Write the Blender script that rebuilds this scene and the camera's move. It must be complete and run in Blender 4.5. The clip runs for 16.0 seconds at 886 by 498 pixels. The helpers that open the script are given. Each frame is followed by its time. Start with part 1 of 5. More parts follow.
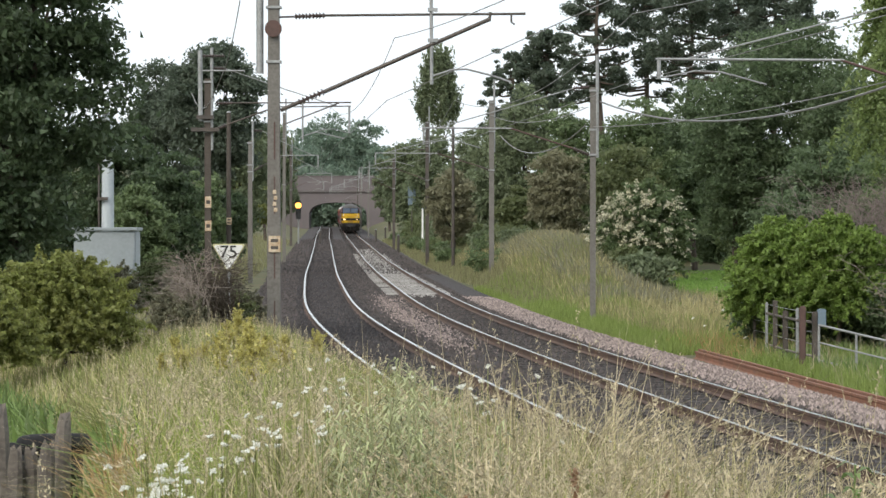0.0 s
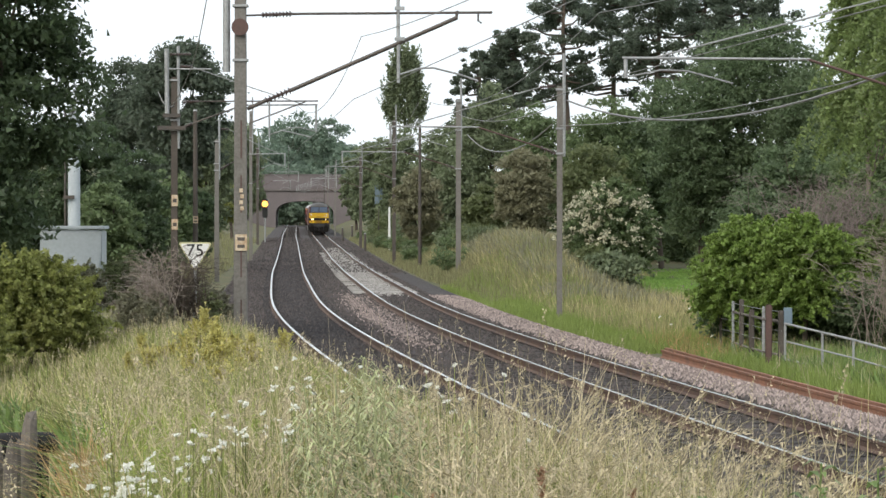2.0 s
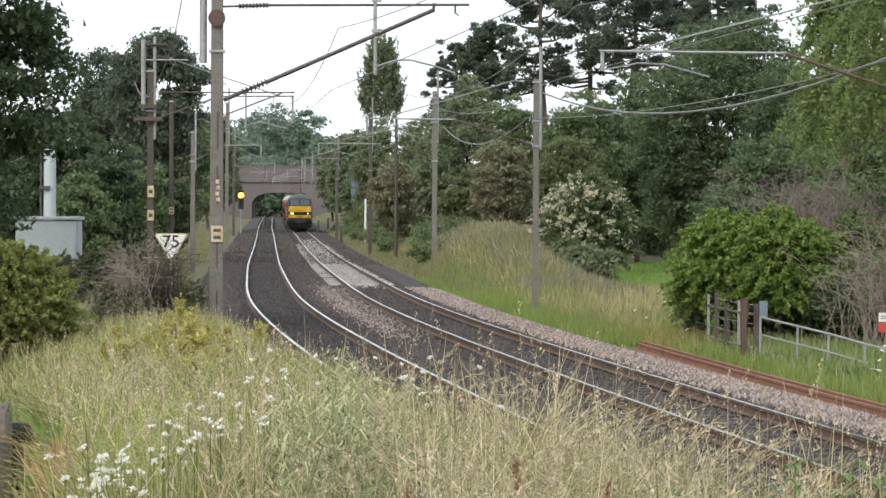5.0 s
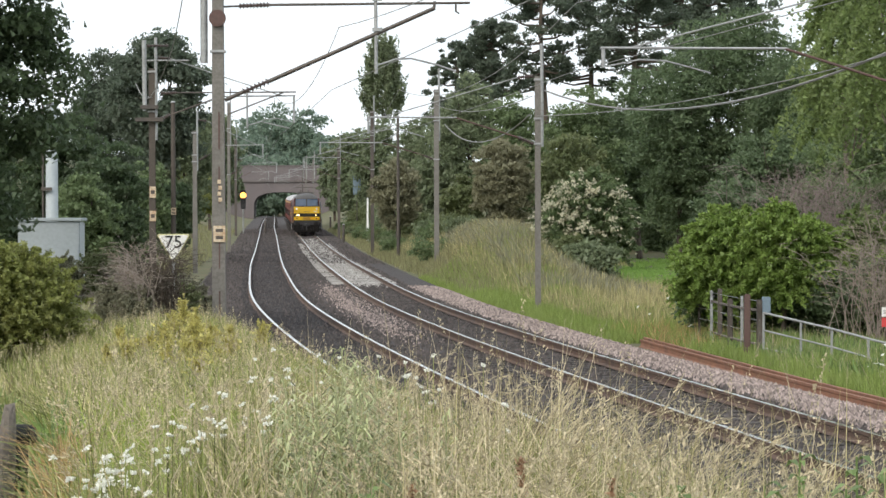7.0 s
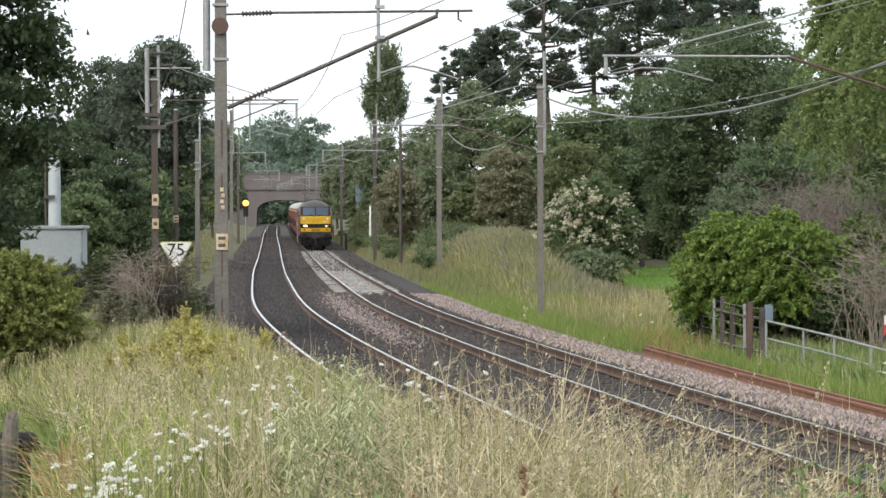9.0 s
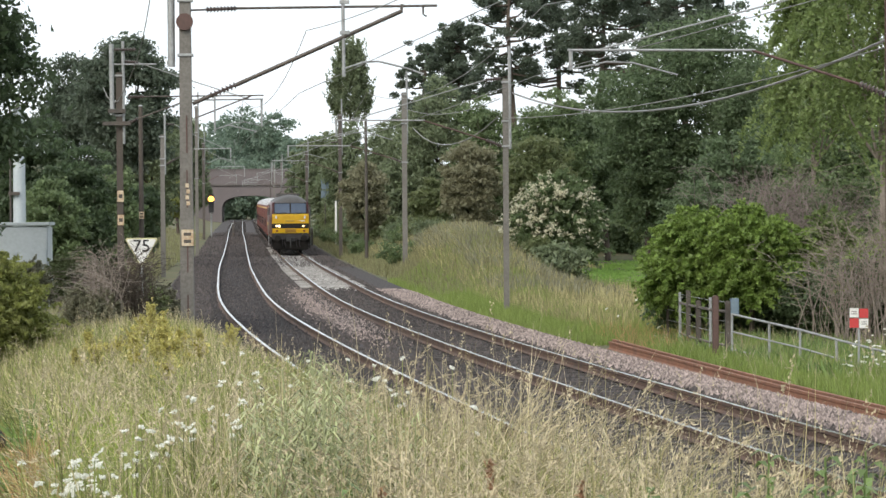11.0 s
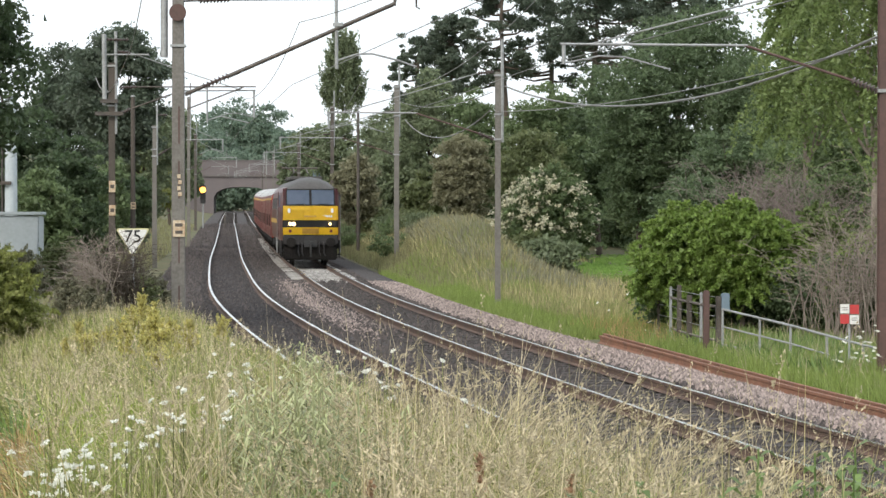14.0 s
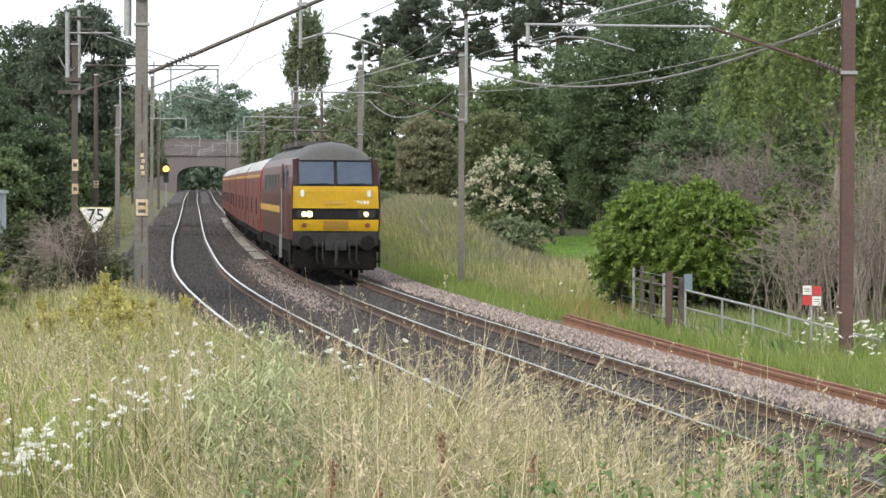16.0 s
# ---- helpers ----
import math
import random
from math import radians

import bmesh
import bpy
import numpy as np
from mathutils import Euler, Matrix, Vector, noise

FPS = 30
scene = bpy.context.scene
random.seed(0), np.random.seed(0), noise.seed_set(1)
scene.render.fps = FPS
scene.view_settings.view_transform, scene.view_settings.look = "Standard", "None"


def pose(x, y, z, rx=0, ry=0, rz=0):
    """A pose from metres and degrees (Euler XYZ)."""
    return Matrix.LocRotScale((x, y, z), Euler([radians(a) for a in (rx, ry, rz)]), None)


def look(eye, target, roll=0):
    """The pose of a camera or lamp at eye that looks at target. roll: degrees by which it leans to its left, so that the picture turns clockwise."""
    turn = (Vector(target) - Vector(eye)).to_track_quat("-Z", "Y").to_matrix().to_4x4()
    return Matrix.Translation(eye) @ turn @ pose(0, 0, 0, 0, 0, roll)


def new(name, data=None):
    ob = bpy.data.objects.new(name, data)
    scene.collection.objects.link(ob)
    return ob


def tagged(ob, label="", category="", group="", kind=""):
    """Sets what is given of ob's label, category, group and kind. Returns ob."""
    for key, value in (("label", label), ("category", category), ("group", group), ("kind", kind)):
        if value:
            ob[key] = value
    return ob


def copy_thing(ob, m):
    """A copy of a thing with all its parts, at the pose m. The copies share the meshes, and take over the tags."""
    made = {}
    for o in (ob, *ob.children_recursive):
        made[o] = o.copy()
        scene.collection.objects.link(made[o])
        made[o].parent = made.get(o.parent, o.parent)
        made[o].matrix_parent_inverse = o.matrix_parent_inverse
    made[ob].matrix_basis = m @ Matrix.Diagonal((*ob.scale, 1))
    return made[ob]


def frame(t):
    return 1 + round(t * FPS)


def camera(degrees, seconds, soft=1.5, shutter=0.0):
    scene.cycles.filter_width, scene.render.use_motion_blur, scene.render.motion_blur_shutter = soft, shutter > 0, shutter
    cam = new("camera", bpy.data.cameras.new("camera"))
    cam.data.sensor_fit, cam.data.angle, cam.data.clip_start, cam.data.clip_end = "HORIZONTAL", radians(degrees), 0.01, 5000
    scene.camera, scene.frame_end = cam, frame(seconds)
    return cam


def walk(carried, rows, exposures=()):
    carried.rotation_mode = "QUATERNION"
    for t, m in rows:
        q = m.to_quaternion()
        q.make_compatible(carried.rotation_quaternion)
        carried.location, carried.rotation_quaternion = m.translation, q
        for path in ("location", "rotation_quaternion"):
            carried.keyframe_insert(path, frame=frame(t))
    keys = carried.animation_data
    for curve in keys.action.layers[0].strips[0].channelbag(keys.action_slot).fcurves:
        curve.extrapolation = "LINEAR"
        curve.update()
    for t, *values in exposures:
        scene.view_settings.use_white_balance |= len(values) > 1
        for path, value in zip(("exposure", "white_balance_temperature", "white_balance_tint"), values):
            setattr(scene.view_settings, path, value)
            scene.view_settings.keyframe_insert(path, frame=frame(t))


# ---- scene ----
cam = camera(17.82, 16.0, soft=1.5)
EYE = (0, 0, 2.7)
LEVEL = 89.416
# seconds, turn to the right, tilt up, lean: a hand-held long lens that follows the train
SHAKE = [
    (0.0, 0.0, 0.0, 0.0), (0.5, 0.170, 0.158, -0.173), (1.0, 0.254, 0.127, 0.0), (1.5, 0.469, -0.074, 0.098),
    (2.0, 0.674, -0.027, 0.035), (2.5, 0.863, 0.107, -0.054), (3.0, 0.838, 0.038, -0.111), (3.5, 0.690, -0.024, 0.384),
    (4.0, 0.697, -0.057, 0.551), (4.5, 0.785, -0.135, 0.239), (5.0, 1.161, -0.184, 0.292), (5.2, 1.25, -0.227, 0.35),
    (7.3, 1.100, -0.212, -0.211), (7.5, 1.124, -0.026, -0.129), (8.0, 1.107, -0.092, -0.036), (8.5, 1.011, -0.038, -0.096),
    (9.0, 1.060, -0.060, -0.165), (11.5, 1.814, -0.173, -0.435), (12.0, 1.754, -0.123, -0.459), (12.5, 1.740, -0.082, -0.466),
    (13.0, 1.971, -0.049, 0.0), (13.5, 1.971, -0.155, 0.0), (14.0, 1.926, -0.312, 0.035), (14.5, 2.023, -0.593, 0.0),
    (15.0, 2.273, -0.869, -0.077), (15.5, 2.530, -0.876, 0.233), (16.0, 2.672, -0.715, 0.262)]
walk(cam, [(t, pose(*EYE, 0, 0, -a) @ pose(0, 0, 0, LEVEL + b) @ pose(0, 0, 0, 0, 0, c)) for t, a, b, c in SHAKE],
     [(0, 0.12), (5, 0.22), (12.5, 0.25), (14.5, 0.34), (16, 0.42)])

# ---- light: a bright overcast evening, the brighter sky behind the camera's left shoulder ----
SUN_TURN, SUN_HEIGHT = radians(215), radians(38)
world = bpy.data.worlds.new("overcast_sky")
scene.world = world
world.use_nodes = True
wn, wl = world.node_tree.nodes, world.node_tree.links
wn.clear()
sky = wn.new("ShaderNodeTexSky")
sky.sky_type, sky.sun_disc, sky.sun_elevation, sky.sun_rotation = "NISHITA", False, SUN_HEIGHT, SUN_TURN
sky.air_density, sky.dust_density = 1.0, 4.0
cloud = wn.new("ShaderNodeMix")
cloud.data_type = "RGBA"
cloud.inputs["Factor"].default_value = 0.8
cloud.inputs["B"].default_value = (8.6, 9.2, 9.7, 1)
back = wn.new("ShaderNodeBackground")
back.inputs["Strength"].default_value = 0.135
wout = wn.new("ShaderNodeOutputWorld")
wl.new(sky.outputs[0], cloud.inputs["A"])
wl.new(cloud.outputs["Result"], back.inputs["Color"])
wl.new(back.outputs[0], wout.inputs["Surface"])
sun = new("sun", bpy.data.lights.new("sun", "SUN"))
sun.data.energy, sun.data.angle, sun.data.color = 1.7, radians(24), (1, 0.93, 0.82)
sun.matrix_world = look((0, 0, 60), (60 * math.sin(SUN_TURN) * -1, 60 * math.cos(SUN_TURN) * -1, 60 - 60 * math.tan(SUN_HEIGHT)))


# ---- materials ----
def mat(name, color, rough=0.7, other=None, scale=3.0, fine=40.0, bump=0.15, metal=0.0, piece=0.0, island=0.0, emit=0.0, spec=0.5, through_light=0.0):
    """A surface of two colours mixed by coarse and fine noise, with relief; piece and island vary the brightness."""
    m = bpy.data.materials.new(name)
    m.use_nodes = True
    n, l = m.node_tree.nodes, m.node_tree.links
    b = n["Principled BSDF"]
    b.inputs["Roughness"].default_value, b.inputs["Metallic"].default_value = rough, metal
    b.inputs["Specular IOR Level"].default_value = spec
    other = other or tuple(c * 0.7 for c in color)
    co = n.new("ShaderNodeTexCoord")
    big, small = n.new("ShaderNodeTexNoise"), n.new("ShaderNodeTexNoise")
    big.inputs["Scale"].default_value, small.inputs["Scale"].default_value = scale, fine
    big.inputs["Detail"].default_value, small.inputs["Detail"].default_value = 4, 3
    l.new(co.outputs["Object"], big.inputs["Vector"])
    l.new(co.outputs["Object"], small.inputs["Vector"])
    add = n.new("ShaderNodeMath")
    add.operation = "ADD"
    l.new(big.outputs[0], add.inputs[0])
    l.new(small.outputs[0], add.inputs[1])
    ramp = n.new("ShaderNodeMapRange")
    ramp.inputs["From Min"].default_value, ramp.inputs["From Max"].default_value = 0.75, 1.25
    l.new(add.outputs[0], ramp.inputs["Value"])
    mix = n.new("ShaderNodeMix")
    mix.data_type = "RGBA"
    mix.inputs["A"].default_value, mix.inputs["B"].default_value = (*color, 1), (*other, 1)
    l.new(ramp.outputs[0], mix.inputs["Factor"])
    col = mix.outputs["Result"]
    for amount, node, socket in ((piece, "ShaderNodeObjectInfo", "Random"), (island, "ShaderNodeNewGeometry", "Random Per Island")):
        if amount:
            info = n.new(node)
            rng = n.new("ShaderNodeMapRange")
            rng.inputs["To Min"].default_value, rng.inputs["To Max"].default_value = 1 - amount, 1 + amount
            l.new(info.outputs[socket], rng.inputs["Value"])
            hsv = n.new("ShaderNodeHueSaturation")
            l.new(rng.outputs[0], hsv.inputs["Value"])
            l.new(col, hsv.inputs["Color"])
            col = hsv.outputs[0]
    l.new(col, b.inputs["Base Color"])
    if bump:
        bp = n.new("ShaderNodeBump")
        bp.inputs["Strength"].default_value, bp.inputs["Distance"].default_value = bump, 0.02
        l.new(small.outputs[0], bp.inputs["Height"])
        l.new(bp.outputs[0], b.inputs["Normal"])
    if emit:
        l.new(col, b.inputs["Emission Color"])
        b.inputs["Emission Strength"].default_value = emit
    if through_light:
        tr = n.new("ShaderNodeBsdfTranslucent")
        l.new(col, tr.inputs["Color"])
        ms = n.new("ShaderNodeMixShader")
        ms.inputs[0].default_value = through_light
        l.new(b.outputs[0], ms.inputs[1])
        l.new(tr.outputs[0], ms.inputs[2])
        l.new(ms.outputs[0], n["Material Output"].inputs["Surface"])
    return m


def leaf(name, a, b, island=0.45, glow=0.45):
    return mat(name, a, 0.5, b, scale=0.5, fine=2.5, bump=0, island=island, spec=0.45, through_light=glow)


M_EARTH = mat("earth_and_turf", (0.07, 0.085, 0.03), 0.95, (0.12, 0.10, 0.05), 0.3, 6, 0.5)
M_LAWN = leaf("mown_grass", (0.17, 0.3, 0.06), (0.2, 0.335, 0.075), 0.25)
M_BALLAST = mat("dark_ballast", (0.052, 0.043, 0.041), 0.95, (0.03, 0.026, 0.026), 1.2, 22, 1.0)
M_PALE_STONE = mat("pale_dusty_stone", (0.42, 0.405, 0.38), 0.9, (0.27, 0.255, 0.235), 4, 30, 0.3, island=0.4)
M_STONE_DARK = mat("oily_ballast_stone", (0.06, 0.054, 0.055), 0.9, (0.032, 0.029, 0.03), 4, 30, 0.3, island=0.5)
M_STONE = mat("ballast_stone", (0.085, 0.07, 0.064), 0.9, (0.045, 0.038, 0.036), 4, 30, 0.3, island=0.5)
M_STONE_NEW = mat("fresh_pinkish_ballast", (0.37, 0.295, 0.265), 0.9, (0.2, 0.16, 0.145), 4, 30, 0.3, island=0.6)
M_CONCRETE_SLEEPER = mat("sleeper_concrete", (0.44, 0.425, 0.4), 0.9, (0.27, 0.255, 0.24), 2, 25, 0.3, piece=0.3)
M_WOOD_SLEEPER = mat("dark_sleeper", (0.06, 0.053, 0.05), 0.9, (0.038, 0.034, 0.032), 2, 25, 0.4, piece=0.3)
M_RAIL = mat("rusty_rail_web", (0.13, 0.075, 0.05), 0.8, (0.07, 0.045, 0.035), 2, 20, 0.3)
M_RAILTOP = mat("polished_rail_head", (0.72, 0.71, 0.70), 0.22, (0.5, 0.49, 0.47), 1, 30, 0.02, metal=0.9)
M_RUST = mat("orange_rust", (0.27, 0.125, 0.075), 0.9, (0.16, 0.08, 0.052), 2, 20, 0.3)
M_CONCRETE = mat("weathered_concrete", (0.2, 0.19, 0.172), 0.9, (0.13, 0.121, 0.108), 0.9, 18, 0.3)
M_STEEL = mat("galvanised_steel", (0.38, 0.39, 0.39), 0.5, (0.26, 0.265, 0.26), 2, 15, 0.1, metal=0.4)
M_DARKSTEEL = mat("dark_steel", (0.07, 0.065, 0.06), 0.6, (0.11, 0.09, 0.075), 2, 15, 0.1, metal=0.3)
M_BROWNSTEEL = mat("brown_oxide_mast", (0.115, 0.066, 0.056), 0.75, (0.08, 0.05, 0.043), 1.5, 15, 0.2)
M_INSULATOR = mat("brown_porcelain", (0.09, 0.06, 0.05), 0.3, (0.06, 0.045, 0.04), 3, 10, 0)
M_WIRE = mat("dull_copper_wire", (0.24, 0.24, 0.23), 0.5, (0.18, 0.17, 0.16), 2, 10, 0, metal=0.2)
M_WOODPOLE = mat("brown_timber_pole", (0.095, 0.08, 0.066), 0.9, (0.062, 0.052, 0.044), 1, 20, 0.4)
M_OLDWOOD = mat("silvered_timber", (0.15, 0.13, 0.11), 0.95, (0.07, 0.06, 0.052), 1.5, 25, 0.6, piece=0.25)
M_BARK = mat("bark", (0.11, 0.085, 0.065), 0.95, (0.06, 0.05, 0.04), 2, 12, 0.8)
M_PALEBARK = mat("pale_twigs", (0.33, 0.28, 0.24), 0.95, (0.19, 0.155, 0.13), 2, 12, 0.4)
M_TWIG = mat("grey_brown_twigs", (0.25, 0.205, 0.19), 0.95, (0.16, 0.13, 0.12), 2, 12, 0.4)
# brick colour is greyed and lifted to imitate distance haze
M_BRICK = mat("hazed_sooty_brick", (0.175, 0.15, 0.15), 0.9, (0.13, 0.115, 0.118), 0.3, 6, 0.4)
M_COPING = mat("weathered_coping", (0.17, 0.15, 0.145), 0.9, (0.12, 0.11, 0.105), 0.5, 6, 0.3)
M_SOOT = mat("sooty_vault", (0.13, 0.125, 0.125), 0.95, (0.1, 0.098, 0.098), 0.3, 6, 0.2)
M_WHITE = mat("white_paint", (0.78, 0.78, 0.76), 0.5, (0.66, 0.66, 0.63), 3, 20, 0.05)
M_CABINET = mat("pale_grey_cabinet", (0.42, 0.46, 0.48), 0.6, (0.36, 0.4, 0.41), 1, 12, 0.05)
M_PALEBLUE = mat("pale_blue_grey_mast", (0.50, 0.55, 0.57), 0.55, (0.42, 0.47, 0.5), 1, 12, 0.05)
M_SIGNYELLOW = mat("faded_yellow_border", (0.58, 0.56, 0.3), 0.6, (0.48, 0.46, 0.26), 3, 20, 0)
M_BLACK = mat("black_paint", (0.02, 0.02, 0.02), 0.6, (0.03, 0.03, 0.03), 3, 20, 0)
M_RED = mat("sign_red", (0.55, 0.05, 0.05), 0.5, (0.45, 0.05, 0.05), 3, 20, 0)
M_PLATE = mat("stained_cream_plate", (0.6, 0.52, 0.38), 0.7, (0.4, 0.26, 0.15), 5, 20, 0.1)
M_BLUEBOX = mat("blue_grey_sign_back", (0.16, 0.22, 0.27), 0.6, (0.13, 0.18, 0.22), 3, 20, 0)
M_TYRE = mat("old_rubber", (0.016, 0.016, 0.017), 0.85, (0.03, 0.03, 0.03), 3, 20, 0.4, spec=0.2)
M_AMBER = mat("amber_signal_light", (1.0, 0.4, 0.07), 0.4, (1.0, 0.44, 0.08), 1, 3, 0, emit=3.0)
M_MAROON = mat("maroon_paint", (0.095, 0.016, 0.018), 0.35, (0.06, 0.015, 0.016), 0.6, 9, 0.03)
# one van red in two tones: sides darkened as shaded, ends brightened as sunlit
M_VANRED = mat("shaded_red_van_paint", (0.17, 0.024, 0.02), 0.45, (0.11, 0.024, 0.02), 0.5, 8, 0.03)
M_ENDRED = mat("sunlit_red_end_paint", (0.5, 0.035, 0.02), 0.4, (0.4, 0.035, 0.02), 0.5, 8, 0.03)
M_YELLOW = mat("warning_yellow", (0.93, 0.60, 0.02), 0.4, (0.84, 0.52, 0.025), 1.5, 12, 0.03)
M_GOLD = mat("gold_stripe", (0.62, 0.36, 0.05), 0.4, (0.5, 0.3, 0.06), 1.5, 12, 0)
M_ROOF = mat("grimy_grey_roof", (0.075, 0.07, 0.066), 0.6, (0.048, 0.045, 0.043), 1.2, 10, 0.1)
M_VANROOF = mat("pale_grey_roof", (0.42, 0.41, 0.39), 0.4, (0.3, 0.29, 0.28), 0.8, 8, 0.05)
M_UNDER = mat("grimy_running_gear", (0.013, 0.012, 0.012), 0.9, (0.024, 0.022, 0.02), 2, 14, 0.3, spec=0.12)
M_BEAM = mat("grimy_buffer_beam", (0.05, 0.048, 0.048), 0.85, (0.03, 0.029, 0.029), 2, 14, 0.2, spec=0.2)
# the blue-grey base colour stands for sky reflected in the glass
M_GLASS = mat("sky_tinted_glass", (0.10, 0.14, 0.21), 0.04, (0.12, 0.16, 0.24), 1, 3, 0, spec=1.0)
M_HEADLIGHT = mat("lit_headlamp", (1.0, 0.72, 0.34), 0.3, (1.0, 0.72, 0.34), 1, 3, 0, emit=2.6)
M_DIMLIGHT = mat("lit_marker_lamp", (1.0, 0.72, 0.34), 0.3, (1.0, 0.72, 0.34), 1, 3, 0, emit=1.6)
M_LENS = mat("unlit_red_lens", (0.16, 0.03, 0.02), 0.3, (0.2, 0.05, 0.03), 1, 3, 0)

# dark, mid and pine greens are lifted a little to imitate haze
L_DARK = leaf("dark_broadleaf", (0.1, 0.145, 0.072), (0.135, 0.185, 0.092), 0.28)
# L_DARK about a third darker, for left-hand trees nearer than 125 m
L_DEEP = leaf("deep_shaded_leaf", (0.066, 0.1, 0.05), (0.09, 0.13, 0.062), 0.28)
L_MID = leaf("mid_green_leaf", (0.13, 0.18, 0.082), (0.165, 0.22, 0.1), 0.28)
L_LIGHT = leaf("light_green_leaf", (0.16, 0.22, 0.075), (0.21, 0.27, 0.095), 0.3)
L_BRIGHT = leaf("bright_hawthorn_leaf", (0.18, 0.265, 0.06), (0.235, 0.325, 0.08), 0.4)
L_YELLOW = leaf("yellow_green_leaf", (0.22, 0.25, 0.07), (0.28, 0.295, 0.1), 0.4, 0.5)
L_OLIVE = leaf("olive_leaf", (0.135, 0.165, 0.07), (0.17, 0.195, 0.09), 0.25)
L_PINE = leaf("pine_needles", (0.088, 0.118, 0.082), (0.12, 0.15, 0.105), 0.25)
# distance haze is mixed into this paler, bluer leaf colour
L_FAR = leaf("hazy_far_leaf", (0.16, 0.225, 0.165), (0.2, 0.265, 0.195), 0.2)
# green with haze put into its colour, mainly for trees past 185 m
L_HAZED = leaf("hazed_green_leaf", (0.165, 0.205, 0.115), (0.205, 0.245, 0.14), 0.25)
L_BROWN = leaf("bronze_brown_leaf", (0.225, 0.22, 0.135), (0.26, 0.25, 0.155), 0.12)
L_GREYGREEN = leaf("grey_green_weed_leaf", (0.21, 0.215, 0.14), (0.27, 0.255, 0.18), 0.35)
G_BANK = leaf("bank_grass", (0.34, 0.30, 0.16), (0.22, 0.22, 0.095), 0.45, 0.3)
G_DULL = leaf("dull_bank_grass", (0.19, 0.20, 0.09), (0.25, 0.235, 0.125), 0.4, 0.3)
G_VERGE = leaf("fresh_verge_grass", (0.19, 0.26, 0.06), (0.25, 0.31, 0.09), 0.35)
L_WHITE = leaf("cream_blossom", (0.66, 0.62, 0.47), (0.5, 0.49, 0.35), 0.35)
G_STRAW = leaf("straw_grass", (0.42, 0.365, 0.19), (0.28, 0.26, 0.115), 0.6, 0.22)
G_GREEN = leaf("green_grass", (0.165, 0.205, 0.05), (0.24, 0.265, 0.08), 0.65, 0.22)
G_SEED = leaf("dry_seed_heads", (0.54, 0.465, 0.31), (0.4, 0.34, 0.215), 0.45, 0.22)
W_LEAF = leaf("nettle_leaf", (0.12, 0.19, 0.055), (0.17, 0.24, 0.075), 0.45, 0.3)
W_GREY = leaf("grey_green_thistle", (0.22, 0.255, 0.11), (0.4, 0.41, 0.23), 0.6, 0.25)
G_LUSH = leaf("lush_green_grass", (0.24, 0.33, 0.05), (0.31, 0.38, 0.075), 0.5, 0.3)
G_RUSSET = leaf("russet_dry_grass", (0.42, 0.28, 0.13), (0.36, 0.23, 0.1), 0.45, 0.25)
L_RAGWORT = leaf("yellow_weed_leaf", (0.48, 0.44, 0.15), (0.58, 0.52, 0.19), 0.4)
G_DOCK = leaf("dock_brown", (0.34, 0.2, 0.12), (0.4, 0.27, 0.17), 0.4)
F_WHITE = leaf("white_petals", (0.88, 0.88, 0.83), (0.8, 0.8, 0.72), 0.1, 0.3)


# ---- mesh helpers ----
def link(name, me, material, parent=None, label=""):
    me.materials.append(material)
    ob = new(name, me)
    if parent is not None:
        ob.parent = parent
    if label:
        tagged(ob, label)
    return ob


def part(name, bm, material, parent=None, label="", smooth=False):
    me = bpy.data.meshes.new(name)
    bm.to_mesh(me)
    bm.free()
    if smooth:
        me.shade_smooth()
    return link(name, me, material, parent, label)


def thing(name, m, label, category, group="", kind=""):
    ob = new(name)
    ob.matrix_basis = m
    return tagged(ob, label, category, group, kind)


def polys(name, verts, faces, material, parent=None, label="", smooth=False):
    me = bpy.data.meshes.new(name)
    verts, faces = np.asarray(verts, np.float32), np.asarray(faces, np.int32)
    k = faces.shape[1]
    me.vertices.add(len(verts))
    me.vertices.foreach_set("co", verts.ravel())
    me.loops.add(faces.size)
    me.loops.foreach_set("vertex_index", faces.ravel())
    me.polygons.add(len(faces))
    me.polygons.foreach_set("loop_start", np.arange(0, faces.size, k, dtype=np.int32))
    me.update(calc_edges=True)
    if smooth:
        me.shade_smooth()
    return link(name, me, material, parent, label)


def box(bm, c, s, m=None, bevel=0.0):
    r = bmesh.ops.create_cube(bm, size=1, matrix=(m or Matrix()) @ Matrix.Translation(c) @ Matrix.Diagonal((*s, 1)))
    if bevel:
        edges = list({e for v in r["verts"] for e in v.link_edges})
        bmesh.ops.bevel(bm, geom=edges, offset=bevel, segments=2, affect="EDGES")
    return bm


def rod(bm, a, b, r0, r1=None, n=8):
    a, b = Vector(a), Vector(b)
    m = Matrix.Translation((a + b) / 2) @ (b - a).to_track_quat("Z", "Y").to_matrix().to_4x4()
    bmesh.ops.create_cone(bm, cap_ends=True, segments=n, radius1=r0, radius2=r0 if r1 is None else r1, depth=(b - a).length, matrix=m)
    return bm


def chain(bm, pts, r, n=6):
    """One bent tube along pts."""
    pts = [Vector(p) for p in pts]
    rings = []
    for k, p in enumerate(pts):
        d = (pts[min(k + 1, len(pts) - 1)] - pts[max(k - 1, 0)]).normalized()
        u = d.cross(Vector((0.13, 0.21, 0.97)) if abs(d.z) < 0.9 else Vector((0, 1, 0))).normalized()
        w = d.cross(u)
        rings.append([p + (u * math.cos(q * 6.2832 / n) + w * math.sin(q * 6.2832 / n)) * r for q in range(n)])
    rows = loft(bm, rings)
    bm.faces.new(list(reversed(rows[0])))
    bm.faces.new(rows[-1])
    return bm


